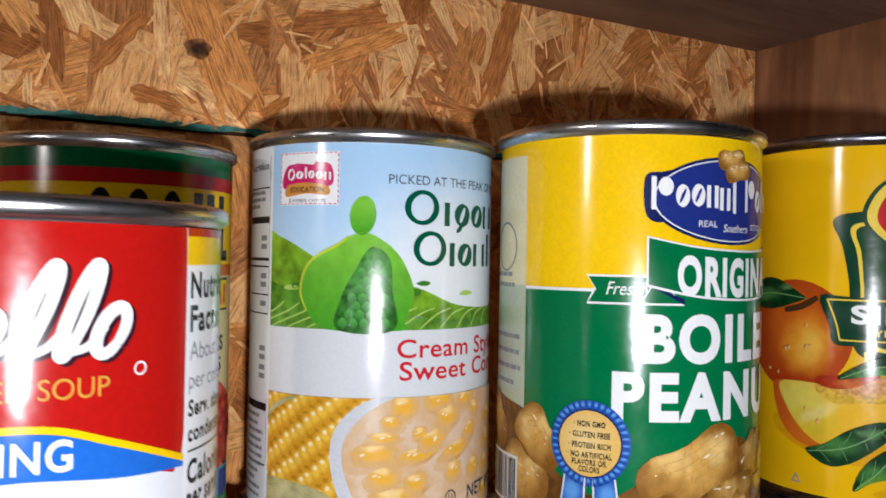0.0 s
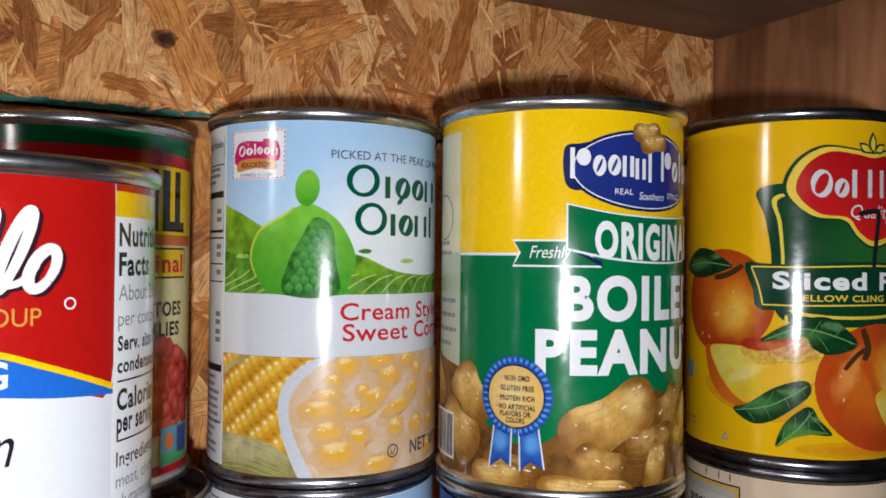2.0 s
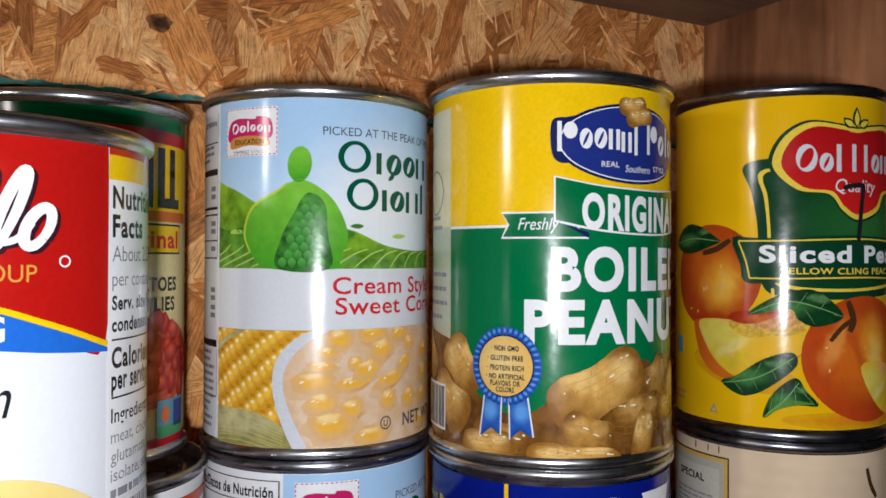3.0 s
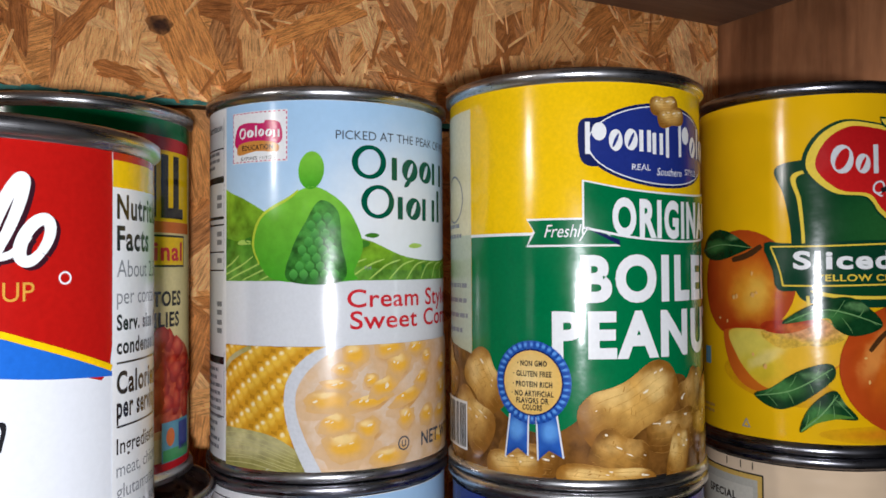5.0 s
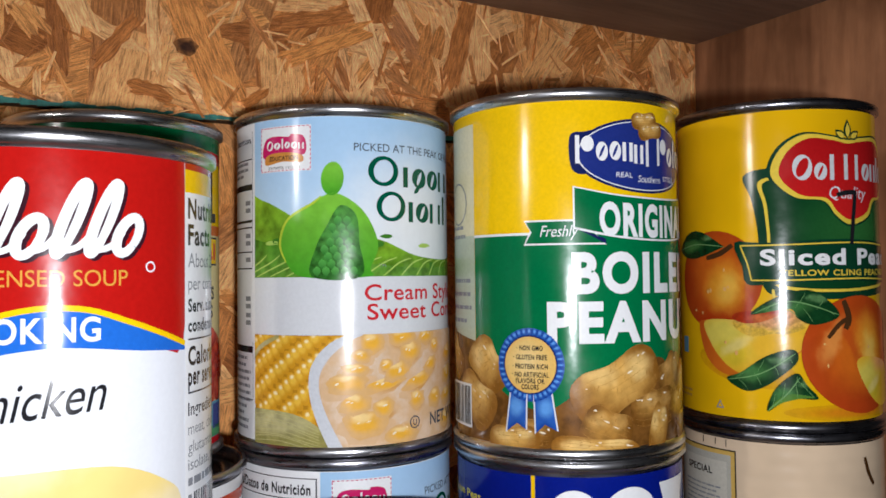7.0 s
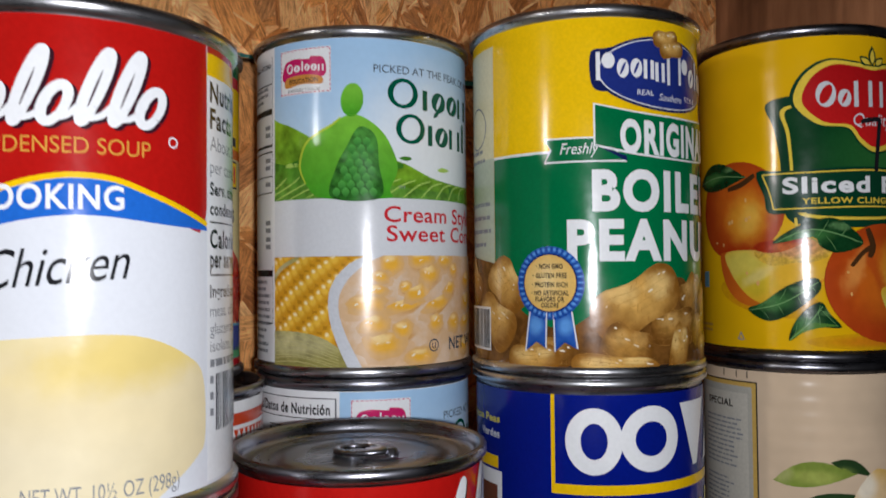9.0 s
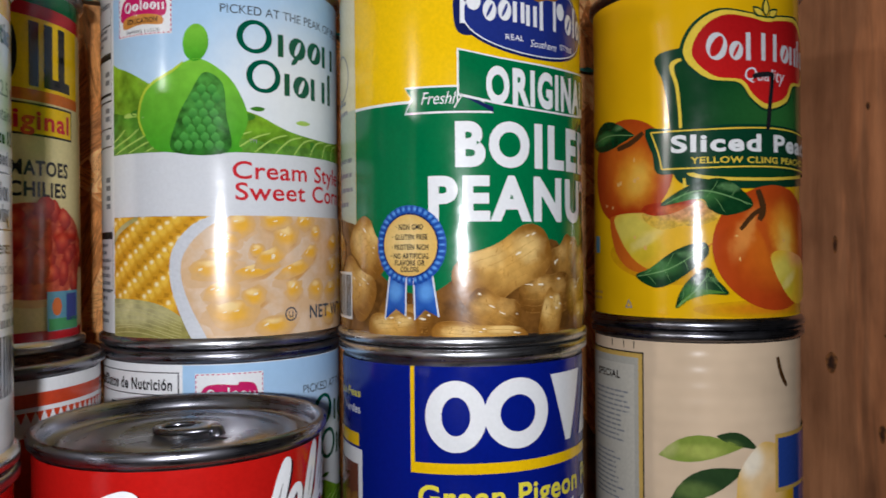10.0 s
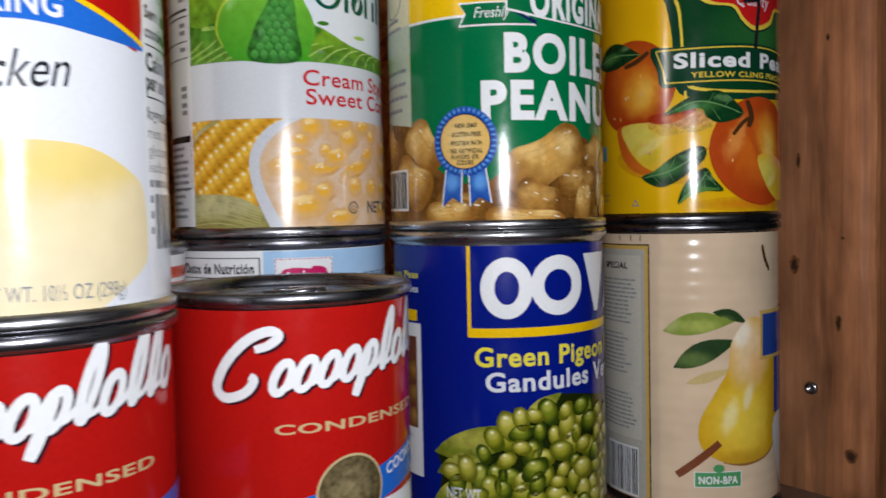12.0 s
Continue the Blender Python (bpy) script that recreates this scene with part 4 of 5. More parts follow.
# oval mark with plain white shapes
p.shape("emblem", oval(21.5, 92.6, 24.6, 11.6, 0, 48), DEEP_BLUE, 2)
p.shape("emblem", oval(21.5, 92.6, 23.6, 10.8, 0, 48), WHITE, 3)
p.shape("emblem", oval(21.5, 92.6, 23.2, 10.5, 0, 48), OVAL_BLUE, 4)
p.shape("emblem", blob([(-4.2, 98), (-3.6, 88), (2, 87.5), (5, 99), (0, 99.5)]), DEEP_BLUE, 3)
mark_row(p, "emblem", -2.6, 89.2, [5.8, 3.8, 3.9, 3.7, 3.7, 2.4], "DoonnI", 8.6, WHITE, 6, 1.25, 0.5, -1.6)
mark_row(p, "emblem", 26.8, 89.8, [5.4, 4.0, 2.4, 3.6, 4.0], "DoIon", 8.8, WHITE, 6, 1.25, 0.5, -0.6)
p.text("lettering", "REAL", 10.2, 16, 85.6, 1.7, WHITE, 5)
p.text("lettering", "Southern", 18, 28, 84.4, 2.2, WHITE, 5, 0, 0, 0.2)
p.text("lettering", "STYLE", 30, 37, 85.2, 1.7, WHITE, 5)
peanut(p, (17, 103.2), (25.5, 104), 5.4, 5.6, 6, SHELL_A)
peanut(p, (19.5, 99.6), (28, 101.4), 5.0, 5.2, 8, SHELL_A)
# ribbons
def ribbon(p, loop, layer):
    cx, cy = sum(q[0] for q in loop) / len(loop), sum(q[1] for q in loop) / len(loop)
    p.shape("ribbon", [[(q[0] + (0.55 if q[0] > cx else -0.55), q[1] + (0.55 if q[1] > cy else -0.55)) for q in loop]], WHITE, layer)
    p.shape("ribbon", [loop], RIBBON_GREEN, layer + 1)
ribbon(p, [(-18.2, 72.2), (-2, 72.2), (6, 66), (6, 65.6), (-18.2, 65.6), (-16.2, 69)], 3)
p.shape("ribbon", [[(-3.4, 70.4), (6.5, 65.2), (6.5, 66.8)]], DEEP_BLUE, 5)
top = curve([(-3.0, 82.4), (10, 80.0), (25, 79.2), (40, 79.8), (62, 82.4)])
low = curve([(62, 70.2), (40, 67.4), (25, 66.8), (10, 67.8), (-3.0, 70.4)])
ribbon(p, top + low, 5)
p.text("lettering", "Freshly", -13.6, -2.6, 67.6, 3.6, WHITE, 7, 0, 0, 0.25)
p.text("lettering", "ORIGINAL", 4.4, 47.4, 68.4, 9.8, WHITE, 8, 0.045, 0, 0, 0.6)
p.text("lettering", "BOILED", -4.2, 52.7, 50.8, 12.0, WHITE, 4, 0.046)
p.text("lettering", "PEANUTS", -11.8, 63, 35.8, 12.0, WHITE, 4, 0.046)
# the heap of shells along the foot
lim = (-70, 1.7, 90, 48)
p.shape("peanut_picture", blob([(-74, 0), (-74, 34), (-60, 37), (-46, 36), (-36, 33), (-27, 20), (-12, 15), (5, 26), (26, 30), (34, 24), (50, 30), (70, 34), (92, 26), (92, 0)]), SHADE, 3, lim)
for k, (a, b, wa, wb, m) in enumerate([
        ((-60, 34), (-50, 24), 13, 12, SHELL_A), ((-38, 33), (-28, 22), 14, 13, SHELL_A), ((34, 27), (44, 18), 12, 12, SHELL_B), ((54, 30), (66, 20), 13, 12, SHELL_A), ((28, 21), (37, 27), 13, 13, SHELL_B),
        ((16, 15), (33, 15), 12, 12, SHELL_B), ((-46, 20), (-32, 12), 15, 15, SHELL_A), ((-1, 16.8), (21.5, 28.6), 16.5, 16, SHELL_A), ((-26, 9), (-12, 7), 10, 10, SHELL_B), ((0, 11.5), (12, 6.5), 13, 13, SHELL_B),
        ((34, 12), (46, 16), 12, 12, SHELL_B), ((40, 24), (52, 16), 12, 12, SHELL_A), ((-52, 8), (-44, 9), 11, 11, SHELL_B), ((-30, 4.5), (-16, 6), 9.5, 9, SHELL_A), ((-8, 4.4), (14, 2.4), 7, 7, SHELL_A), ((22, 9.2), (28.5, 7.4), 15.5, 15, SHELL_A),
        ((38, 6), (50, 8), 11, 11, SHELL_A), ((58, 8), (68, 4), 12, 12, SHELL_B)]):
    peanut(p, a, b, wa, wb, 5 + 0.22 * k, m, lim, k)
barcode(p, -58, -40.8, 7.5, 20, 9)
# rosette
for sgn, u in ((-1, -21), (1, -13.4)):
    p.shape("rosette", [[(u - 2.8, 21), (u + 2.8, 21), (u + 3.6 + sgn, 8.6), (u + sgn * 0.6, 10.6), (u - 3.6 + sgn, 7.6)]], ROSETTE, 9)
    for x0, x1, y1 in ((-2.7, -3.4 + sgn, 7.8), (2.7, 3.4 + sgn, 8.8)):
        p.brush("rosette", stroke([(u + x0, 20.5), (u + x1, y1)], 0.45, 0, 2), OFFWHITE, 10)
teeth = []
for k in range(72):
    a = 2 * math.pi * k / 72
    rr = 10.7 if k % 2 else 9.9
    teeth.append((-17.3 + rr * math.cos(a), 28.6 + rr * 1.06 * math.sin(a)))
p.shape("rosette", [teeth], ROSETTE_DARK, 10)
for k in range(36):
    a = 2 * math.pi * k / 36
    c, s = math.cos(a), math.sin(a)
    p.brush("rosette", [[(-17.3 + r1 * math.cos(a + q), 28.6 + 1.06 * r1 * math.sin(a + q)) for r1, q in ((8.2, -0.05), (10.6, -0.055), (10.6, 0.055), (8.2, 0.05))]], ROSETTE, 11)
p.shape("rosette", oval(-17.3, 28.6, 8.5, 9.0, 0, 40), DEEP_BLUE, 12)
p.shape("rosette", oval(-17.3, 28.6, 8.1, 8.6, 0, 40), ink((0.84, 0.62, 0.27), (0.72, 0.45, 0.12), "r", (0.45, 0.55)), 13)
for k, (text, w) in enumerate((("· NON GMO", 8.2), ("· GLUTEN FREE", 10.6), ("· PROTEIN RICH", 11), ("· NO ARTIFICIAL", 11.6), ("FLAVORS OR", 9), ("COLORS", 5.4))):
    v = (33.0, 30.2, 27.4, 24.9, 23.0, 21.2)[k]
    p.text("rosette", text, -17.2 - w / 2, -17.2 + w / 2, v, 1.5, BLACK, 14, 0.035)
p.done()

# sliced peaches
PEACH_PAPER = ink((0.82, 0.465, 0.004), grain=0.08, grain_scale=28)
PEACH = painted((0.44, 0.06, 0.008), [(0.52, 0.56, 0.46, 0.45, 0, (0.62, 0.13, 0.012), 1.0), (0.62, 0.42, 0.3, 0.36, -20, (0.8, 0.36, 0.03), 0.85), (0.66, 0.42, 0.16, 0.22, -20, (0.84, 0.5, 0.08), 0.7), (0.1, 0.4, 0.16, 0.4, 0, (0.5, 0.06, 0.01), 0.6),
                                     (0.5, 0.03, 0.5, 0.16, 0, (0.4, 0.03, 0.006), 0.8)], None, 0.06, 220, 0.12)
PEACH_NEAR = painted((0.46, 0.06, 0.008), [(0.5, 0.52, 0.46, 0.45, 0, (0.66, 0.145, 0.012), 1.0), (0.6, 0.55, 0.2, 0.4, 8, (0.82, 0.38, 0.035), 0.8), (0.6, 0.5, 0.12, 0.26, 8, (0.86, 0.58, 0.12), 0.7), (0.24, 0.62, 0.1, 0.3, -24, (0.84, 0.36, 0.08), 0.6),
                                          (0.4, 0.62, 0.07, 0.42, 22, (0.5, 0.07, 0.01), 0.7), (0.35, 0.02, 0.5, 0.2, 0, (0.46, 0.05, 0.008), 0.7)], None, 0.06, 220, 0.1)
PEACH_FLESH = painted((0.8, 0.46, 0.03), [(0.2, 0.62, 0.4, 0.5, -30, (0.72, 0.6, 0.1), 0.95), (0.3, 0.3, 0.3, 0.3, -40, (0.62, 0.5, 0.03), 0.7), (0.6, 0.95, 0.4, 0.35, 0, (0.84, 0.36, 0.14), 0.9), (0.35, 0.45, 0.1, 0.3, -40, (0.86, 0.72, 0.3), 0.5)], None, 0.06, 300, 0.12)
PEACH_SKIN, PEACH_PIT = ink((0.56, 0.1, 0.012), (0.7, 0.24, 0.015), "u", (0.5, 0.5), 0.06, 200), ink((0.84, 0.4, 0.2), (0.8, 0.5, 0.06), "r", (0.5, 0.72), 0.25, 700, (0.8, 0.4, 0.16), None, 0.0, 0.5)
PEACH_RED, ORANGE = painted((0.46, 0.04, 0.01), [(0.7, 0.3, 0.5, 0.5, 0, (0.72, 0.2, 0.06), 0.8)], None, 0.2, 600, 0.3), painted((0.68, 0.35, 0.005), [(0.5, 0.5, 0.48, 0.46, 0, (0.7, 0.2, 0.01), 0.75)])
LEAF_A = painted((0.006, 0.05, 0.014), [(0.35, 0.45, 0.4, 0.3, 25, (0.07, 0.25, 0.06), 0.85), (0.75, 0.75, 0.2, 0.14, 20, (0.16, 0.36, 0.13), 0.7)], None, 0.25, 420, 0.25)
LEAF_LINE, SHIELD, TWIG = ink((0.16, 0.34, 0.12)), ink((0.03, 0.16, 0.035), (0.004, 0.05, 0.015), "r", (0.6, 0.5)), ink((0.07, 0.03, 0.01))
DARK_GREEN, LINE_YELLOW, SILVER = ink((0.004, 0.045, 0.02)), ink((0.8, 0.58, 0.06)), ink((0.62, 0.64, 0.66))
LEAF_PALE = ink((0.14, 0.3, 0.03), (0.07, 0.2, 0.03), "v")
DROP = ink((0.8, 0.45, 0.14))


def leaf_on(p, sheet, a, b, wide, layer, material, bend=0.0):
    p.shape(sheet, leaf(a, b, wide, bend), material, layer)
    mid = ((a[0] + b[0]) / 2 - (b[1] - a[1]) * bend / math.hypot(b[0] - a[0], b[1] - a[1]), (a[1] + b[1]) / 2 + (b[0] - a[0]) * bend / math.hypot(b[0] - a[0], b[1] - a[1]))
    p.brush(sheet, stroke([a, mid, b], 0.35, 0.6, 6), LEAF_LINE, layer + 1)


def broad_leaf(p, rim, rib, layer, material, under=None):
    """A toothed leaf with a middle rib and side veins; under shows its pale lower side."""
    p.shape("leaf", blob(rim, 5), material, layer)
    if under:
        p.shape("leaf", blob([rim[0], rib[1], (rim[5][0] - 1, rim[5][1] + 0.5), rim[6], rim[7]], 5), under, layer + 0.5)
    p.brush("leaf", stroke(rib, 0.4, 0.6, 6), LEAF_LINE, layer + 1)
    cx, cy = sum(q[0] for q in rim) / len(rim), sum(q[1] for q in rim) / len(rim)
    for k in range(1, len(rim)):
        f = min(0.9, max(0.1, ((rim[k][0] - rib[0][0]) / (rib[2][0] - rib[0][0])) - 0.1))
        root = ((1 - f) * ((1 - f) * rib[0][0] + f * rib[1][0]) + f * ((1 - f) * rib[1][0] + f * rib[2][0]), (1 - f) * ((1 - f) * rib[0][1] + f * rib[1][1]) + f * ((1 - f) * rib[1][1] + f * rib[2][1]))
        tip = (cx + (rim[k][0] - cx) * 0.86, cy + (rim[k][1] - cy) * 0.86)
        p.brush("leaf", stroke([root, ((root[0] + tip[0]) / 2 + 0.2, (root[1] + tip[1]) / 2), tip], 0.16, 0.7, 3), LEAF_LINE, layer + 1)


p = can("peach_can", "yellow sliced peaches can with marker scrawl, stacked on pear can", 0.1437, 0.2759, 0.1141, 0.0366, 0.1171, PEACH_PAPER, "stacked food cans", SHADED_TIN)
p.shape("peach", oval(-37, 53.6, 18.4, 17.8, 20, 36), PEACH, 2)
p.shape("picture", oval(-26, 22, 19, 6, -12, 30), ORANGE, 1)
p.shape("peach", blob([(-44.5, 36.4), (-41.6, 38.6), (-29, 39.2), (-12, 41), (-6, 30), (-15, 22), (-21, 19.4), (-27.7, 18.6), (-35.6, 20.4), (-41.6, 26.4)]), PEACH_SKIN, 3)
p.shape("peach", blob([(-41.6, 38.0), (-29.4, 39.0), (-27.9, 37.2), (-22.5, 37.6), (-16.9, 39), (-11.4, 41.7), (-5, 41.3), (-4.6, 31.5), (-9.4, 27), (-15.3, 23), (-22.7, 20.3), (-27.1, 20.0), (-33.0, 23.4), (-38.6, 30.0)]), PEACH_FLESH, 4)
p.shape("peach", blob([(-29.4, 38.6), (-22.4, 39.9), (-18.7, 40.4), (-11.4, 42.5), (-4, 41.8), (-5, 36.8), (-11, 34.4), (-16, 34.4), (-22.5, 33.2), (-27.6, 35.4)]), PEACH_PIT, 5)
p.shape("peach", blob([(-29.6, 39.6), (-25.4, 38.0), (-19.8, 38.4), (-14.4, 40.6), (-11.4, 42.8), (-14, 43.4), (-22, 42.4), (-28, 41.6)]), PEACH_RED, 6)
p.shape("picture", oval(13, 7, 26, 3, 0, 24), ORANGE, 1)
leaf_on(p, "leaf", (-58.1, 64.8), (-32.2, 65.5), 10.5, 4, LEAF_A, 1.6)
p.brush("picture", stroke([(-40, 61.5), (-34, 63), (-29, 66)], 2.0, 0.3), TWIG, 5)
# the shield with plain shapes in place of the brand
p.shape("emblem", blob([(-24.5, 90.6), (-14, 93), (10, 94), (40, 92), (56, 90), (54, 80), (56, 70), (50, 52), (20, 47), (-10, 47), (-19, 52), (-20, 70), (-22, 82)]), DARK_GREEN, 4)
p.shape("emblem", blob([(-19.5, 88.2), (-10, 90), (10, 92), (40, 90), (52, 88), (50, 80), (52, 70), (46, 54), (20, 49.5), (-8, 49.5), (-16, 54), (-17, 70), (-18, 80)]), LINE_YELLOW, 5)
p.shape("emblem", blob([(-18, 87.4), (-10, 89), (10, 91), (40, 89), (51, 87), (49, 80), (51, 70), (45, 55), (20, 50.5), (-7, 50.5), (-15, 55), (-16, 70), (-16.8, 80)]), SHIELD, 6)
heart = [(-12.6, 90), (-10, 98), (-3, 102.6), (6, 102), (12, 101), (18, 102), (28, 102.6), (35, 98), (37, 90), (33, 83.5), (25, 82), (21, 77), (12.5, 74.2), (7, 77), (3, 81.6), (-6, 83)]
for k, (grow, m) in enumerate(((1.16, DARK_GREEN), (1.11, LINE_YELLOW), (1.0, ink((0.6, 0.015, 0.015), (0.42, 0.008, 0.01), "v")))):
    p.shape("emblem", blob([(12 + (a - 12) * grow, 89.5 + (b - 89.5) * grow) for a, b in heart]), m, 7 + k)
for du in (-3.4, 0, 3.4):
    p.shape("emblem", leaf((12 + du * 0.4, 102.6), (12 + du * 1.5, 109.5 - abs(du) * 1.1), 3.2), DARK_GREEN, 9)
    p.shape("emblem", leaf((12 + du * 0.4, 103.2), (12 + du * 1.4, 108.4 - abs(du)), 1.9), LINE_YELLOW, 10)
mark_row(p, "emblem", -8.4, 88.0, [6.6, 4.6, 2.4], "OoI", 9.0, SILVER, 10, 1.6, 0.6)
mark_row(p, "emblem", 8.6, 88.2, [4.4, 4.4, 4.8, 4.8, 2.8, 4.6], "IIonIo", 9.0, SILVER, 10, 1.6, 0.5)
p.text("lettering", "Quality", 3.6, 20, 81.6, 4.4, OFFWHITE, 10, 0, 0, 0.2)
p.shape("ribbon", blob([(-28, 66.8), (-18, 66.4), (10, 67.4), (45, 66), (64, 66.5), (62, 60), (64, 52.2), (45, 51.8), (10, 52.6), (-16, 51.6), (-24, 52), (-25.4, 58)], 3), DARK_GREEN, 11)
p.brush("ribbon", stroke([(-26, 65.6), (-10, 65.6), (15, 66.2), (40, 65.2), (60, 65.4)], 0.5), LINE_YELLOW, 12)
p.brush("ribbon", stroke([(-22.4, 53.2), (-10, 53.2), (15, 53.6), (40, 53), (60, 53.4)], 0.5), LINE_YELLOW, 12)
p.brush("ribbon", stroke([(-26, 65.6), (-23.6, 59), (-22.4, 53.2)], 0.5), LINE_YELLOW, 12)
p.text("lettering", "Sliced Peaches", -19.4, 54, 58.6, 5.6, WHITE, 13, 0.035)
p.text("lettering", "YELLOW CLING PEACHES IN HEAVY SYRUP", -13.4, 68, 54.7, 2.1, LINE_YELLOW, 13, 0.02)
p.brush("emblem", stroke([(-15.4, 50), (-15, 44)], 1.0, 0.2), LINE_YELLOW, 7)
# the near peach, its leaves and a wedge
p.shape("peach", oval(15.5, 27, 22.5, 20.5, -12, 44), PEACH_NEAR, 13)
p.shape("peach", blob([(13, 24), (20, 26), (34, 22), (38, 12), (28, 8), (19, 13)]), PEACH_FLESH, 14)
p.brush("picture", stroke([(8, 46), (10, 40), (8.6, 36)], 2.4, 0.3), TWIG, 15)
p.brush("picture", stroke([(2, 33), (6, 37.5), (10, 40)], 1.6, 0.3), TWIG, 15)
broad_leaf(p, [(-22.9, 41.1), (-14.9, 47.0), (-4.9, 49.8), (1.7, 46.6), (6.3, 40.7), (-2.3, 37.6), (-7.8, 39.8), (-10.5, 43.2)], [(-22, 41.4), (-10, 45.8), (6, 41)], 15, LEAF_A)
broad_leaf(p, [(-31.9, 17.9), (-26.6, 20.5), (-18.9, 26.1), (-11.6, 28.9), (-8.4, 28.3), (-8.4, 24.6), (-13.6, 19.6), (-20.0, 15.2), (-25.7, 14.1)], [(-31.4, 17.6), (-20, 20.4), (-8.8, 27.6)], 12, LEAF_A)
broad_leaf(p, [(-18.2, 7.3), (-16.4, 13.5), (-12.7, 18.2), (-8.2, 20.8), (-5.5, 16.9), (-1.8, 12.1), (-8.3, 12.0), (-13.7, 10.3)], [(-17.8, 7.8), (-12, 13.4), (-7.6, 19.4)], 14, LEAF_A, LEAF_PALE)
rr = random.Random(8)
for k in range(12):
    a, b = rr.choice([(-38 + rr.uniform(-9, 9), 50 + rr.uniform(-9, 9)), (-28 + rr.uniform(-6, 8), 30 + rr.uniform(-4, 4)), (8 + rr.uniform(-8, 12), 28 + rr.uniform(-9, 9))])
    p.shape("picture", oval(a, b, rr.uniform(0.25, 0.75), rr.uniform(0.3, 0.9), 0, 10), DROP, 16)
p.shape("small_print", [[(-36.9, 6.8), (-33.7, 6.8), (-35.3, 9.8)], [(-36.2, 7.2), (-34.4, 7.2), (-35.3, 8.9)]], GREY, 3)
bars(p, "small_print", -62, -48, 12, 7, 2, 1, ink((0.5, 0.28, 0.05)), 3, 5)
p.shape("badge", rect(-57, 25.6, -52.6, 31.6), ink((0.12, 0.32, 0.42)), 3)
p.brush("marker_scrawl", stroke([(6.6, 82.6), (9, 83.4), (13.6, 83.8), (14.2, 82.6), (13.4, 76), (12.6, 69), (12.2, 65.6)], 1.7, 0.15), BLACK, 14)
p.done()

# condensed soup
GOLD_INK, SOUP_BLUE, SOUP = ink((0.62, 0.3, 0.05)), ink((0.015, 0.13, 0.55)), painted((0.78, 0.66, 0.4), [(0.9, 0.9, 0.18, 0.3, -30, (0.76, 0.58, 0.16), 0.8), (0.62, 0.97, 0.2, 0.12, 0, (0.8, 0.68, 0.34), 0.7), (0.7, 0.3, 0.3, 0.4, 0, (0.8, 0.71, 0.5), 0.7)], None, 0.04, 120)
SOUP_PALE, BRONZE = ink((0.68, 0.7, 0.74), grain=0.02), ink((0.3, 0.24, 0.12), (0.12, 0.09, 0.04), "r", (0.45, 0.6), 0.35, 500)
PALE_GOLD, NAVY = ink((0.55, 0.42, 0.22)), ink((0.035, 0.008, 0.015))


def facts_panel(p, u):
    """The column of small print beside the seam."""
    p.shape("panel", rect(u, 4.5, u + 62, 89.6), WHITE, 2)
    p.shape("panel", rect(u, 89.6, u + 62, 94.4), YELLOW, 2)
    p.shape("panel", rect(u, 94.4, u + 62, 95.8), SOUP_RED, 2)
    for text, w, v, hgt, bold in (("Nutrition", 21, 84.2, 4.4, 0.03), ("Facts", 12, 78.6, 4.4, 0.03), ("About 2.5 servings", 32, 73.8, 3.2, 0), ("per container", 22, 69.0, 3.0, 0), ("Serv. size 1/2 cup", 27, 64.4, 2.8, 0.03),
                                  ("condensed soup", 25, 60.2, 2.8, 0.03), ("Calories", 17, 53.2, 4.0, 0.03), ("per serving", 17, 49.0, 2.8, 0.03), ("Ingredients:", 18, 42.6, 2.9, 0.01), ("meat, chicken stock,", 30, 38.6, 2.6, 0),
                                  ("glutamate, salt, soy", 30, 34.8, 2.6, 0), ("isolate, sodium", 24, 31.2, 2.6, 0)):
        p.text("small_print", text, u + 1, u + 1 + w, v, hgt, BLACK if bold else GREY, 3, bold)
    for v in (58.4, 47.2):
        p.shape("small_print", rect(u + 1, v, u + 40, v + 0.35), BLACK, 3)
    bars(p, "small_print", u + 1, u + 36, 29.6, 15.5, 3.4, 1.6, GREY, 3, 7)
    barcode(p, u + 2.2, u + 20, 14.5, 26.5, 4, 6)


p = can("soup_can", "unopened cream of chicken soup can, red and white label", -0.0745, 0.1411, 0.0988, 0.0335, 0.0998, SOUP_PALE, "soup cans", None, 1.4, 4.0)
p.shape("panel", blob([(-95, 99), (-95, 52), (-60, 50), (-38, 51), (-13, 58.6), (6, 65.2), (18, 66), (28, 63), (41, 58.0), (41.4, 98.5), (41.4, 99), (0, 99)], 5), SOUP_RED, 1, (-95, 40, 41.6, 95.8))
p.brush("panel", stroke([(-60, 50), (-38, 51), (-13, 58.6), (6, 65.2), (18, 66), (28, 63), (41.4, 58)], 1.1), YELLOW, 3, (-95, 40, 41.5, 96))
p.shape("panel", [curve([(-60, 49.6), (-38, 50.6), (-13, 58.0), (6, 64.6), (18, 65.4), (28, 62.4), (41.5, 57.4)]) + curve([(41.5, 56.6), (30, 57.4), (14, 58.8), (0, 56.8), (-13, 52.6), (-38, 44), (-60, 42)])], SOUP_BLUE, 2)
script_mark(p, -42, 30.5, 74.4, 13.6, 0.03, 3, WHITE, NAVY)
p.shape("emblem", ring(31.9, 73.8, 1.1, 1.1, 0.3, 16), WHITE, 4)
p.text("lettering", "CONDENSED SOUP", -8.0, 27.0, 70.2, 3.2, GOLD_INK, 5, 0.0)
p.text("lettering", "GREAT for COOKING", -34, 22, 56.6, 4.6, WHITE, 4, 0.025, 0.06, 0, -1.2)
p.text("lettering", "Cream of Chicken", -35, 22.4, 42.6, 7.6, BLACK, 3, 0, 0.075, 0.22)
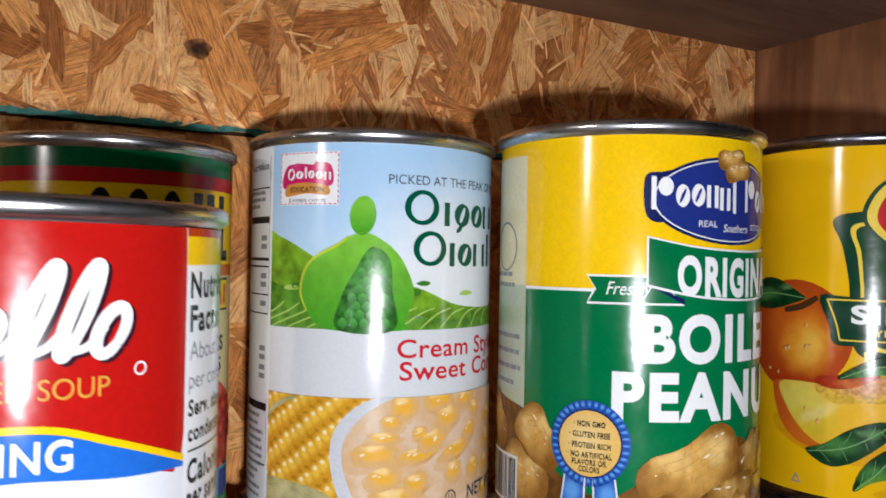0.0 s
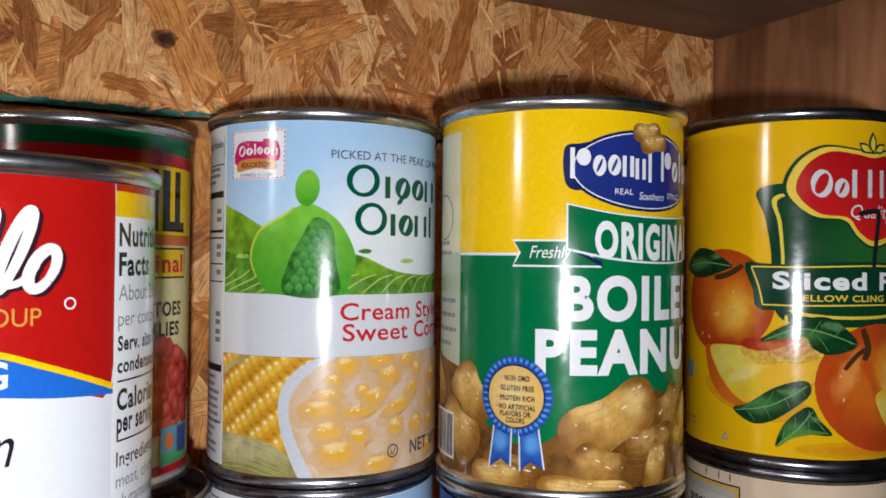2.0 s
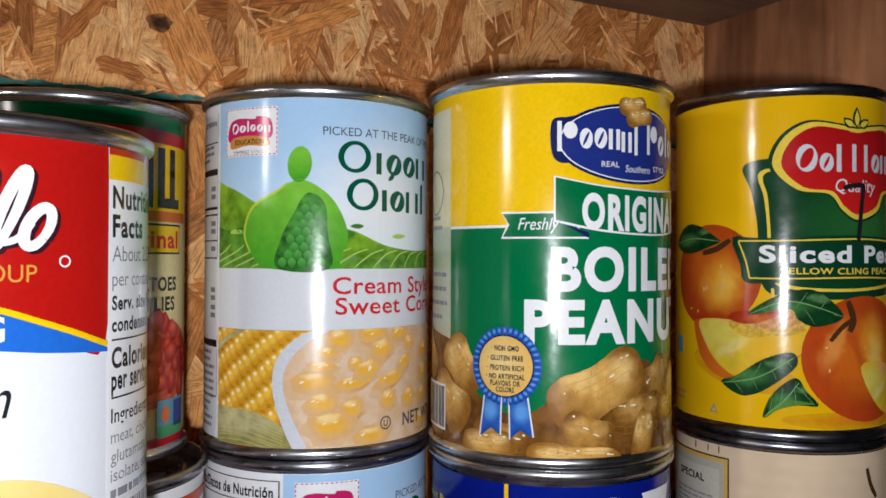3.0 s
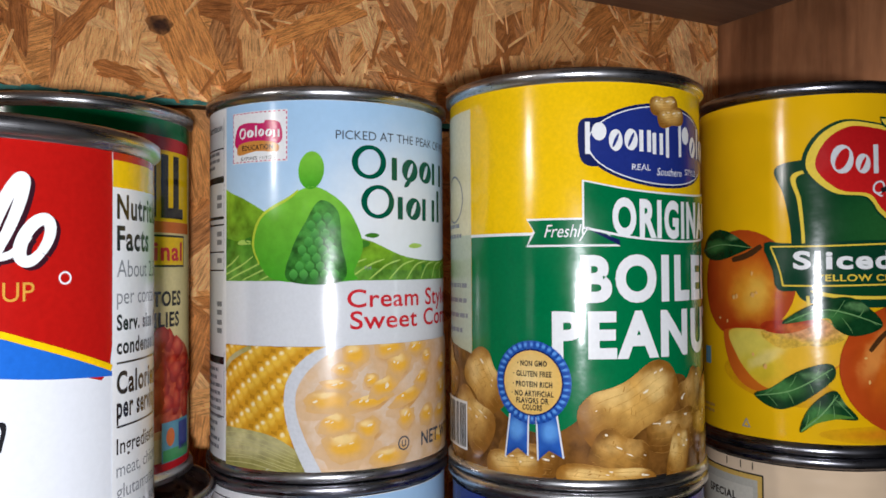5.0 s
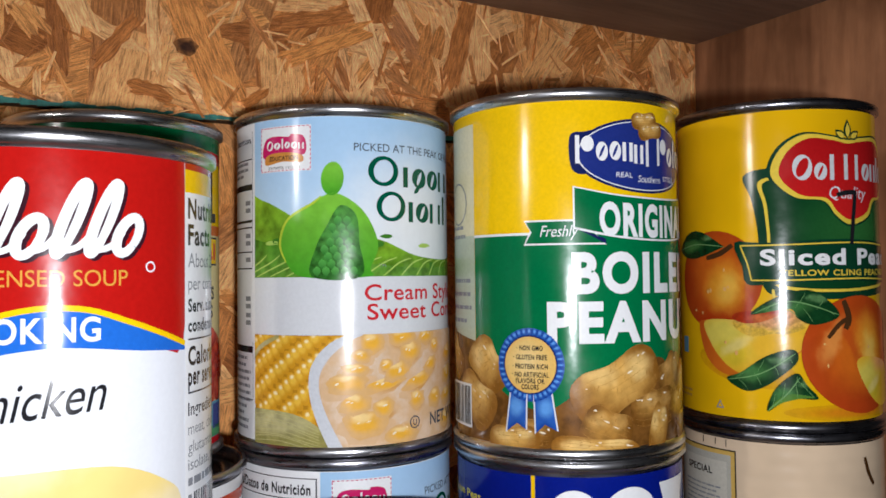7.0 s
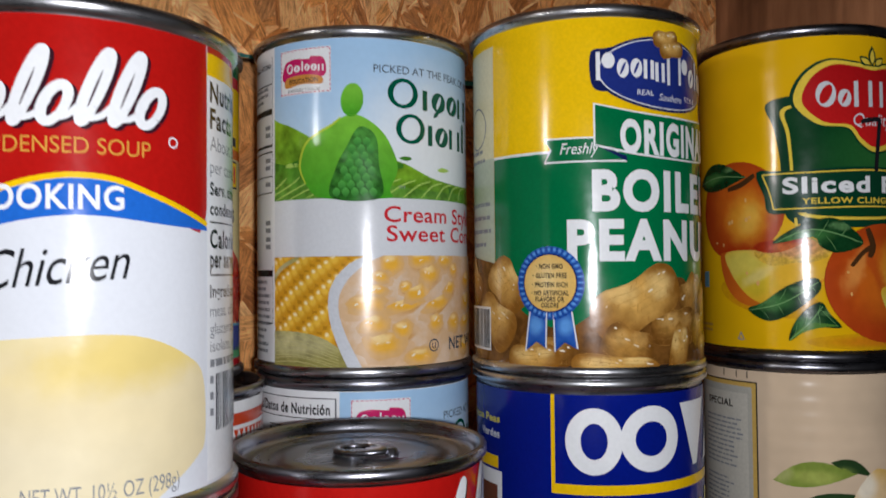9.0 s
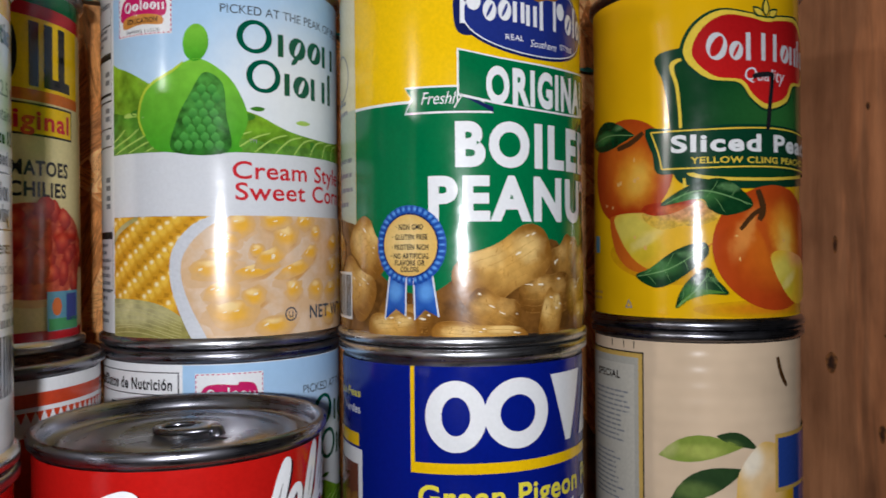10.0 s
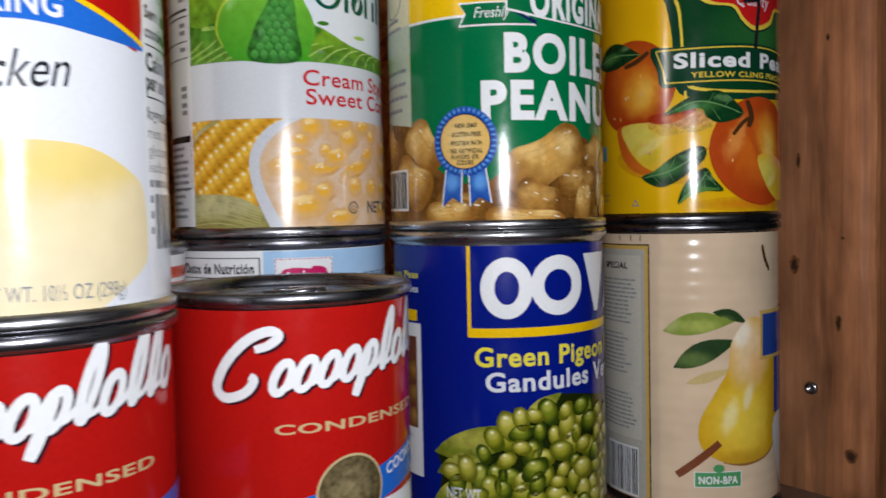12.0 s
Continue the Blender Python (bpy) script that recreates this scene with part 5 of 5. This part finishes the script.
p.shape("picture", blob([(-95, 2), (-95, 26), (-50, 22), (-13, 33.8), (5, 36.2), (24, 36), (36, 31), (40.4, 26), (41, 14), (38, 10), (28, 3.6), (24, 0), (-95, 0)], 5), SOUP, 1, (-95, 1.5, 41.2, 60))
p.text("lettering", "NET WT. 10½ OZ (298g)", 4.6, 33.5, 6.0, 3.2, GREY, 3, 0, -0.01)
facts_panel(p, 41.6)
p.done()


def red_soup_label(p, o):
    """Red over white with a bronze medal between; o is where the white mark begins."""
    p.shape("panel", rect(o - 60, 4.5, o + 90, 46), WHITE, 1)
    p.shape("panel", [[(o - 60, 46), (o + 6, 48), (o + 62, 58.5), (o + 90, 60), (o + 90, 55), (o + 62, 49), (o + 6, 40), (o - 60, 40)]], SOUP_BLUE, 2)
    script_mark(p, o, o + 73, 75.2, 14.2, 0.12, 3, WHITE, NAVY)
    p.text("lettering", "CONDENSED", o + 15.5, o + 63, 67.0, 2.5, PALE_GOLD, 3, 0.02, 0.0)
    p.shape("medal", oval(o + 34.5, 50.5, 9.6, 9.8, 0, 40), PALE_GOLD, 4)
    p.shape("medal", oval(o + 34.5, 50.5, 9.0, 9.2, 0, 40), BRONZE, 5)
    p.text("lettering", "COOKING", o + 46, o + 66, 52.0, 3.0, WHITE, 4, 0.02, 0.18)


p = can("soup_can", "red condensed soup can under another soup can", -0.0745, 0.1411, 0.0, 0.0335, 0.0988, SOUP_RED, "soup cans", SHADED_TIN, 3.5, 4.0)
red_soup_label(p, -23)
p.done()
p = can("soup_can", "red condensed soup can with exposed pull-tab lid", -0.0168, 0.1807, 0.0, 0.0335, 0.1015, SOUP_RED, "soup cans", SHADED_TIN, 3.5, 4.2, True)
red_soup_label(p, -18.0)
p.shape("panel", rect(-37.0, 5, -34.6, 79), WHITE, 6)
bars(p, "panel", -36.8, -34.8, 70, 8, 9, 2.0, MAGENTA, 7, 3)
p.done()

# green pigeon peas
PEA_BLUE = ink((0.002, 0.01, 0.2))
PEA = painted((0.07, 0.09, 0.004), [(0.48, 0.55, 0.5, 0.48, 0, (0.31, 0.31, 0.02), 1.0), (0.42, 0.68, 0.36, 0.28, 0, (0.5, 0.47, 0.09), 0.85), (0.4, 0.76, 0.14, 0.1, 0, (0.82, 0.8, 0.5), 0.9)], None, 0.08, 500, 0.15)
PEA_PALE = painted((0.12, 0.12, 0.006), [(0.48, 0.55, 0.5, 0.48, 0, (0.4, 0.38, 0.04), 1.0), (0.42, 0.68, 0.36, 0.28, 0, (0.62, 0.56, 0.15), 0.85), (0.4, 0.78, 0.14, 0.1, 0, (0.86, 0.84, 0.55), 0.9)], None, 0.08, 500, 0.15)
PEA_DEEP = painted((0.025, 0.045, 0.003), [(0.48, 0.52, 0.48, 0.46, 0, (0.17, 0.21, 0.012), 1.0), (0.45, 0.68, 0.32, 0.26, 0, (0.4, 0.42, 0.06), 0.9), (0.42, 0.78, 0.12, 0.08, 0, (0.74, 0.74, 0.4), 0.9)], None, 0.08, 500, 0.15)
POD = painted((0.2, 0.24, 0.02), [(0.45, 0.6, 0.5, 0.4, 20, (0.48, 0.46, 0.07), 0.95)], None, 0.25, 260, 0.2)
PEA_SHADE, BEAN, BROWN = ink((0.012, 0.02, 0.003)), ink((0.45, 0.22, 0.06), (0.2, 0.07, 0.02), "r", (0.5, 0.6), 0.2, 300), ink((0.16, 0.05, 0.03))
p = can("pea_can", "deep blue pigeon peas can under the peanut can", 0.0553, 0.2432, 0.0, 0.0389, 0.1140, PEA_BLUE, "stacked food cans", None, 4.0, 5.0)
p.shape("panel", rect(-17.6, 79.2, -16.4, 109), YELLOW, 2)
p.shape("panel", rect(-17.6, 79.2, 70, 82.2), YELLOW, 2)
# plain white rings and a wedge for the brand
p.shape("emblem", ring(-4.6, 95.2, 8.6, 10.0, 4.6, 40), WHITE, 3)
p.shape("emblem", ring(13.4, 95.6, 10.2, 9.9, 4.7, 40), WHITE, 3)
p.shape("emblem", [[(24.8, 105.4), (41.4, 105.4), (34.4, 85.4), (31.8, 85.4)]], WHITE, 3)
p.shape("emblem", [[(41, 85.4), (58, 85.4), (49.5, 105.4)]], WHITE, 3)
p.text("lettering", "Green Pigeon Peas", -15.4, 60, 69.8, 6.4, ink((0.8, 0.7, 0.06)), 3, 0.025)
p.text("lettering", "Gandules Verdes", -12, 60, 61.6, 6.4, OFFWHITE, 3, 0.025)
p.shape("pea_picture", blob([(-30, 41), (-22, 44), (-10, 47), (-2, 53), (6, 56), (13, 59.5), (30, 57), (50, 52), (60, 40), (60, 4), (-26, 4), (-30, 20), (-28, 34)]), PEA_SHADE, 2)
for a, b, w in (((-31, 40), (4, 50), 10), ((-30, 33), (-10, 42), 7), ((0, 52), (14, 60), 6), ((-32, 22), (-12, 34), 8)):
    p.shape("pod", leaf(a, b, w), POD, 3)
rr = random.Random(31)
spots = []
for k in range(900):
    a, b = rr.uniform(-25, 56), rr.uniform(5, 57)
    if b > 38 + 18 * math.sin(math.pi * min(max((a + 26) / 82, 0), 1)) ** 0.8 - (6 if a < -10 else 0):
        continue
    if all((a - x) ** 2 + (b - y) ** 2 > 16 for x, y in spots):
        spots.append((a, b))
        turn, big = rr.uniform(0, 180), rr.uniform(0.75, 1.25)
        p.shape("pea", oval(a, b, 4.4 * big, 3.0 * big, turn, 18, 0.04, k), (PEA, PEA_PALE, PEA_DEEP)[k % 3], 4 + len(spots) % 3)
p.text("lettering", "NET WT.", -26, -13.5, 25.4, 4.0, OFFWHITE, 8, 0.01)
p.shape("panel", rect(-70, 83.4, -38.2, 87.2), YELLOW, 2)
p.shape("panel", rect(-70, 30, -36.4, 82.6), WHITE, 2)
p.shape("panel", rect(-69, 46.5, -38.6, 78), BROWN, 3)
for k in range(14):
    p.shape("pea_picture", oval(-60 + (k % 4) * 6.6, 50 + (k // 4) * 8, 4.2, 3.6, 20, 14, 0.1, k), BEAN, 4, (-69, 47, -39, 77.6))
bars(p, "small_print", -60, -40, 44, 32, 2.4, 1.2, GREY, 3, 12)
p.text("small_print", "Pigeon Peas", -60, -37.2, 98.0, 2.6, ink((0.8, 0.7, 0.06)), 2, 0.015)
p.text("small_print", "Verdes", -49, -37.4, 93.2, 2.6, OFFWHITE, 2, 0.015)
p.done()

# pears
PEAR_PAPER = ink((0.72, 0.55, 0.38), (0.66, 0.54, 0.4), "v", (0.5, 0.5), 0.1, 40, None, None, 0.00005)
PEAR = painted((0.66, 0.38, 0.015), [(0.45, 0.3, 0.5, 0.36, 0, (0.84, 0.6, 0.06), 1.0), (0.52, 0.78, 0.34, 0.34, -12, (0.86, 0.62, 0.34), 0.95), (0.42, 0.9, 0.16, 0.14, 20, (0.9, 0.82, 0.66), 0.9), (0.6, 0.66, 0.14, 0.16, 0, (0.84, 0.44, 0.14), 0.6),
                                    (0.3, 0.33, 0.1, 0.18, -28, (0.9, 0.78, 0.36), 0.85), (0.5, 0.45, 0.07, 0.14, -28, (0.92, 0.86, 0.6), 0.6), (0.85, 0.25, 0.14, 0.5, 0, (0.6, 0.32, 0.01), 0.6), (0.45, 0.02, 0.5, 0.1, 0, (0.5, 0.28, 0.02), 0.7)], None, 0.05, 300, 0.06)
PEAR_LEAF, PEAR_LEAF_DARK = painted((0.22, 0.3, 0.05), [(0.5, 0.4, 0.4, 0.4, 10, (0.4, 0.46, 0.1), 0.9), (0.1, 0.5, 0.2, 0.6, 0, (0.5, 0.5, 0.2), 0.6)], None, 0.1, 400), painted((0.025, 0.06, 0.02), [(0.3, 0.3, 0.4, 0.4, 20, (0.12, 0.19, 0.05), 0.9)], None, 0.1, 400)
PANEL_GREY, BADGE = ink((0.46, 0.44, 0.38)), ink((0.08, 0.32, 0.12))
p = can("pear_can", "beige pear halves can under the peach can", 0.1437, 0.2759, 0.0, 0.0366, 0.1140, PEAR_PAPER, "stacked food cans", SHADED_TIN)
p.shape("panel", rect(-70, 4.5, -29.6, 106), BLACK, 1)
p.shape("panel", rect(-70, 4.5, -30.1, 105.5), GOLD, 2)
p.shape("panel", rect(-70, 4.5, -31.6, 104), PANEL_GREY, 3)
p.shape("panel", rect(-70, 28, -33.2, 101.5), ink((0.56, 0.53, 0.45)), 4)
p.text("small_print", "SPECIAL", -54, -39.5, 96.2, 2.6, BLACK, 5, 0.03)
bars(p, "small_print", -56, -35, 92, 73, 1.7, 0.65, GREY, 5, 21)
bars(p, "small_print", -56, -38, 70, 54, 1.7, 0.65, GREY, 5, 22)
bars(p, "small_print", -56, -35, 46, 31, 1.7, 0.65, GREY, 5, 23)
barcode(p, -53, -35, 5.5, 24, 5, 9)
for u in (-44, -38, -33.5):
    p.shape("small_print", rect(u, 107.2, u + 0.4, 109.6), BLACK, 3)
p.shape("leaf", leaf((-24.5, 72.4), (3, 76.2), 8.6, 1.6), PEAR_LEAF, 2)
p.shape("leaf", leaf((-6, 80), (8.5, 75), 4.2, 1.2), PEAR_LEAF_DARK, 2)
p.shape("leaf", leaf((-20.5, 58.4), (4, 69), 8.6, 1.2), PEAR_LEAF_DARK, 2)
p.shape("leaf", leaf((-16, 52.4), (2, 58), 4, 0), ink((0.6, 0.46, 0.2)), 1)
p.shape("pear", blob([(8, 76.5), (14, 77), (22, 72), (27, 60), (29, 46), (28, 32), (20, 23.4), (8, 21), (-3, 22.4), (-10.4, 28), (-10.8, 38), (-5, 49), (0, 58), (1.4, 68)]), PEAR, 3)
p.brush("picture", stroke([(-2, 22), (8, 20.6), (20, 23), (26, 28)], 1.4, 0.5), ink((0.3, 0.14, 0.04)), 2)
p.brush("picture", stroke([(-19.4, 16.6), (-12, 22.4), (-3.4, 29.6)], 3.0, 0.1), ink((0.2, 0.06, 0.025)), 5)
p.shape("picture", blob([(24, 34), (30, 38), (50, 42), (80, 40), (80, 4), (40, 4), (30, 12), (25, 24)]), ink((0.5, 0.52, 0.54), (0.74, 0.75, 0.76), "v"), 5)
p.brush("picture", stroke([(16.6, 105), (18.4, 99.5), (21.4, 95)], 1.7, 0.3), TWIG, 3)
p.shape("badge", rect(-13.2, 12.2, 5.4, 18.4), WHITE, 5)
p.shape("badge", rect(-12.8, 12.5, 5.0, 18.1), BADGE, 6)
p.shape("badge", oval(-3.8, 19.6, 2.2, 1.6), BADGE, 5)
p.text("badge", "NON-BPA", -11.4, 3.6, 13.7, 3.0, WHITE, 7, 0.03)
p.shape("emblem", rect(15.0, 60.4, 70, 79.6), GOLD, 6)
p.shape("emblem", rect(16.2, 61.8, 70, 78.2), ink((0.02, 0.06, 0.3)), 7)
p.shape("emblem", rect(25, 38, 70, 60.4), ink((0.02, 0.06, 0.3)), 6)
p.done()

# diced tomatoes
TOM_GREEN, TOM_ORANGE = ink((0.0, 0.13, 0.04)), ink((0.62, 0.14, 0.02))
TOMATO = ink((0.78, 0.14, 0.06), (0.36, 0.015, 0.01), "r", (0.42, 0.65), 0.15, 400, (0.58, 0.05, 0.025), None, 0.0, 0.4)
TOM_PAPER = ink((0.74, 0.62, 0.3), (0.76, 0.74, 0.66), "v")
p = can("tomato_can", "diced tomato can with green band, against the back board", -0.0960, 0.2305, 0.1128, 0.0335, 0.1075, TOM_PAPER, "stacked food cans")
p.shape("panel", rect(-104, 98.8, 104, 103.6), TOM_GREEN, 1)
p.shape("panel", rect(-104, 95.0, 104, 98.8), DEEP_RED, 1)
p.shape("panel", rect(-40, 74.6, 56, 95.0), YELLOW, 1)
for u, w in ((6, 7), (15, 7), (24, 6.6)):
    p.shape("emblem", ring(u + w / 2, 84.6, w / 2, 9.2, 2.4), BLACK, 2)
for u in (34, 39, 44.6):
    p.shape("emblem", rect(u, 75.6, u + 3.2, 93.8), BLACK, 2)
p.shape("emblem", rect(39, 75.6, 50.4, 78.6), BLACK, 3)
p.shape("panel", rect(-40, 71.4, 56, 74.6), TOM_ORANGE, 2)
p.shape("panel", rect(6, 61.6, 51.6, 70.8), BLACK, 2)
p.shape("panel", rect(6.6, 62.2, 51.0, 70.2), YELLOW, 3)
p.text("lettering", "Original", 17, 49.6, 63.6, 5.4, RED, 4, 0.03)
p.text("lettering", "DICED TOMATOES", 2, 49.0, 50.6, 4.2, BLACK, 2, 0.03)
p.text("lettering", "& GREEN CHILIES", 2, 48.0, 44.6, 4.2, BLACK, 2, 0.03)
p.shape("bowl", oval(36, 28, 24, 15, 0, 40), ink((0.72, 0.45, 0.2)), 2)
p.shape("tomato_picture", oval(36, 29, 22.8, 13.8, 0, 40), ink((0.42, 0.035, 0.015), (0.6, 0.1, 0.04), "n", (0.5, 0.5), 0.1, 250), 2.5)
rr = random.Random(17)
for k in range(60):
    a, b = rr.uniform(12, 58), rr.uniform(16, 43)
    if ((a - 36) / 22.5) ** 2 + ((b - 29) / 13.6) ** 2 < 1:
        p.shape("tomato_picture", oval(a, b, rr.uniform(2.8, 5.2), rr.uniform(2.2, 3.8), rr.uniform(0, 90), 9, 0.18, k), TOMATO, 3 + 0.06 * k)
p.shape("panel", rect(-104, 3.6, 104, 6.4), DEEP_RED, 2)
p.shape("badge", rect(39, 6, 54, 17.4), ink((0.1, 0.3, 0.42)), 7)
p.shape("badge", rect(39.5, 6.2, 53.6, 9.6), ink((0.05, 0.3, 0.1)), 8)
p.shape("badge", oval(42.8, 13, 2.0, 2.6), TOM_ORANGE, 8)
p.shape("badge", rect(47, 8.6, 53, 16.6), ink((0.03, 0.05, 0.25)), 8)
p.done()
p = can("bean_can", "food can with red saw-tooth label under the tomatoes", -0.0880, 0.2165, 0.0, 0.0365, 0.1127, WHITE, "stacked food cans", SHADED_TIN)
p.shape("panel", rect(-110, 101.6, 119, 105.2), ink((0.56, 0.06, 0.02)), 1)
for k in range(46):
    u = 2 + k * 2.5
    p.shape("panel", [[(u, 100.4), (u + 2.3, 100.4), (u + 1.15, 97.6)]], ink((0.56, 0.06, 0.02)), 1)
p.shape("panel", rect(-110, 60, 119, 94), ink((0.56, 0.06, 0.02)), 1)
p.done()

# ---- the next bay, seen past the side board ----
BAY = pose(0.30, 0.335, 0, 0, 0, WALL_YAW)
DARK_GLASS = ink((0.012, 0.008, 0.008), rough=0.2)
AMBER = ink((0.2, 0.11, 0.035), (0.1, 0.07, 0.05), "v", rough=0.2)
BLUE_PAPER = ink((0.01, 0.03, 0.22))
ob = part("shelf_board", box(-0.01, -0.02, 0.045, 0.4, 0.2, 0.065, 0.001), PLY)
ob.matrix_world = BAY
tagged(ob, "dusty wooden shelf board in the next bay", "shelf", "", "structure")
ob = part("wall_bay", box(-0.03, 0.2, -0.3, 0.4, 0.215, 0.7), BOARD)
ob.matrix_world = BAY
tagged(ob, "dark back board of the next bay", "wall", "", "structure")


def carton(name, label, x, y, z, w, d, h, turn, band):
    e = new(name)
    e.matrix_world = BAY @ pose(x, y, z, 0, 0, turn)
    part("box", box(-w / 2, -d / 2, 0, w / 2, d / 2, h, 0.0015), WHITE, e)
    if band:
        part("band", box(-w / 2 + 0.001, -d / 2 - 0.0006, h * 0.66, w / 2 - 0.001, -d / 2 + 0.001, h * 0.97), band, e, "dark blue printed band")
    for k in range(3):
        part("print_line", box(-w * 0.36, -d / 2 - 0.0006, h * (0.16 + 0.14 * k), w * (0.36 - 0.06 * k), -d / 2 + 0.001, h * (0.24 + 0.14 * k)), BLACK if k else BLUE_PAPER, e)
    return tagged(e, label, "box")


def bottle(name, label, x, y, z, r, h, glass, cap, paper):
    e = new(name)
    e.matrix_world = BAY @ pose(x, y, z)
    mesh_part("glass", *lathe([(0, 0.001), (r - 0.002, 0), (r, 0.003), (r, h * 0.6), (r * 0.9, h * 0.7), (r * 0.5, h * 0.84), (r * 0.42, h * 0.92), (0, h * 0.92)], 40), glass, e)
    mesh_part("cap", *lathe([(r * 0.5, h * 0.91), (r * 0.5, h * 0.995), (r * 0.44, h), (0, h)], 32), cap, e)
    mesh_part("label", *lathe([(r + 0.0004, h * 0.2), (r + 0.0004, h * 0.575)], 40), paper, e)
    mesh_part("label_band", *lathe([(r + 0.0007, h * 0.25), (r + 0.0007, h * 0.3)], 40), GREY, e, "grey stripe on the label")
    mesh_part("label_band", *lathe([(r + 0.0007, h * 0.44), (r + 0.0007, h * 0.47)], 40), DEEP_RED, e, "red stripe on the label")
    return tagged(e, label, "bottle")


e = carton("food_box", "small white box with dark print on black tray", 0.070, 0.046, 0.0812, 0.056, 0.03, 0.054, 0, None)
part("red_mark", box(-0.026, -0.0157, 0.013, -0.020, -0.0140, 0.019, 0.0003), RED, e, "round red mark")
part("green_mark", box(-0.024, -0.0157, 0.004, -0.008, -0.0140, 0.009, 0.0003), BADGE, e, "small green bar")
ob = part("tray", box(0.036, 0.028, 0.0655, 0.104, 0.066, 0.0805, 0.002), DARK_GLASS)
ob.matrix_world = BAY
tagged(ob, "black tray under a white food box", "tray")
# whitish label paper greyed in colour for the side board's shade
bottle("sauce_bottle", "amber sauce bottle with pale label on shelf", -0.006, 0.018, 0.0655, 0.024, 0.14, AMBER, DARK_GLASS, ink((0.36, 0.37, 0.39), grain=0.2, grain_scale=200))
carton("food_box", "white and dark blue food box on black crate", 0.12, 0.095, 0.188, 0.09, 0.045, 0.042, 0, BLUE_PAPER)
ob = part("crate", box(0.07, 0.07, 0.0655, 0.18, 0.15, 0.1875, 0.003), DARK_GLASS)
ob.matrix_world = BAY
tagged(ob, "black storage crate under a food box", "crate")
ob = mesh_part("clay_bowl", *lathe([(0, 0), (0.03, 0.0), (0.05, 0.03), (0.055, 0.065), (0.052, 0.066), (0.047, 0.032), (0.028, 0.004), (0, 0.004)], 48), ink((0.3, 0.13, 0.07), rough=0.6))
ob.matrix_world = BAY @ pose(0.075, 0.06, -0.12)
tagged(ob, "reddish brown clay bowl on the lower shelf", "bowl")
ob = part("lower_shelf", box(-0.01, -0.02, -0.14, 0.4, 0.2, -0.1205, 0.001), PLY)
ob.matrix_world = BAY
tagged(ob, "dark wooden lower shelf board", "shelf", "", "structure")
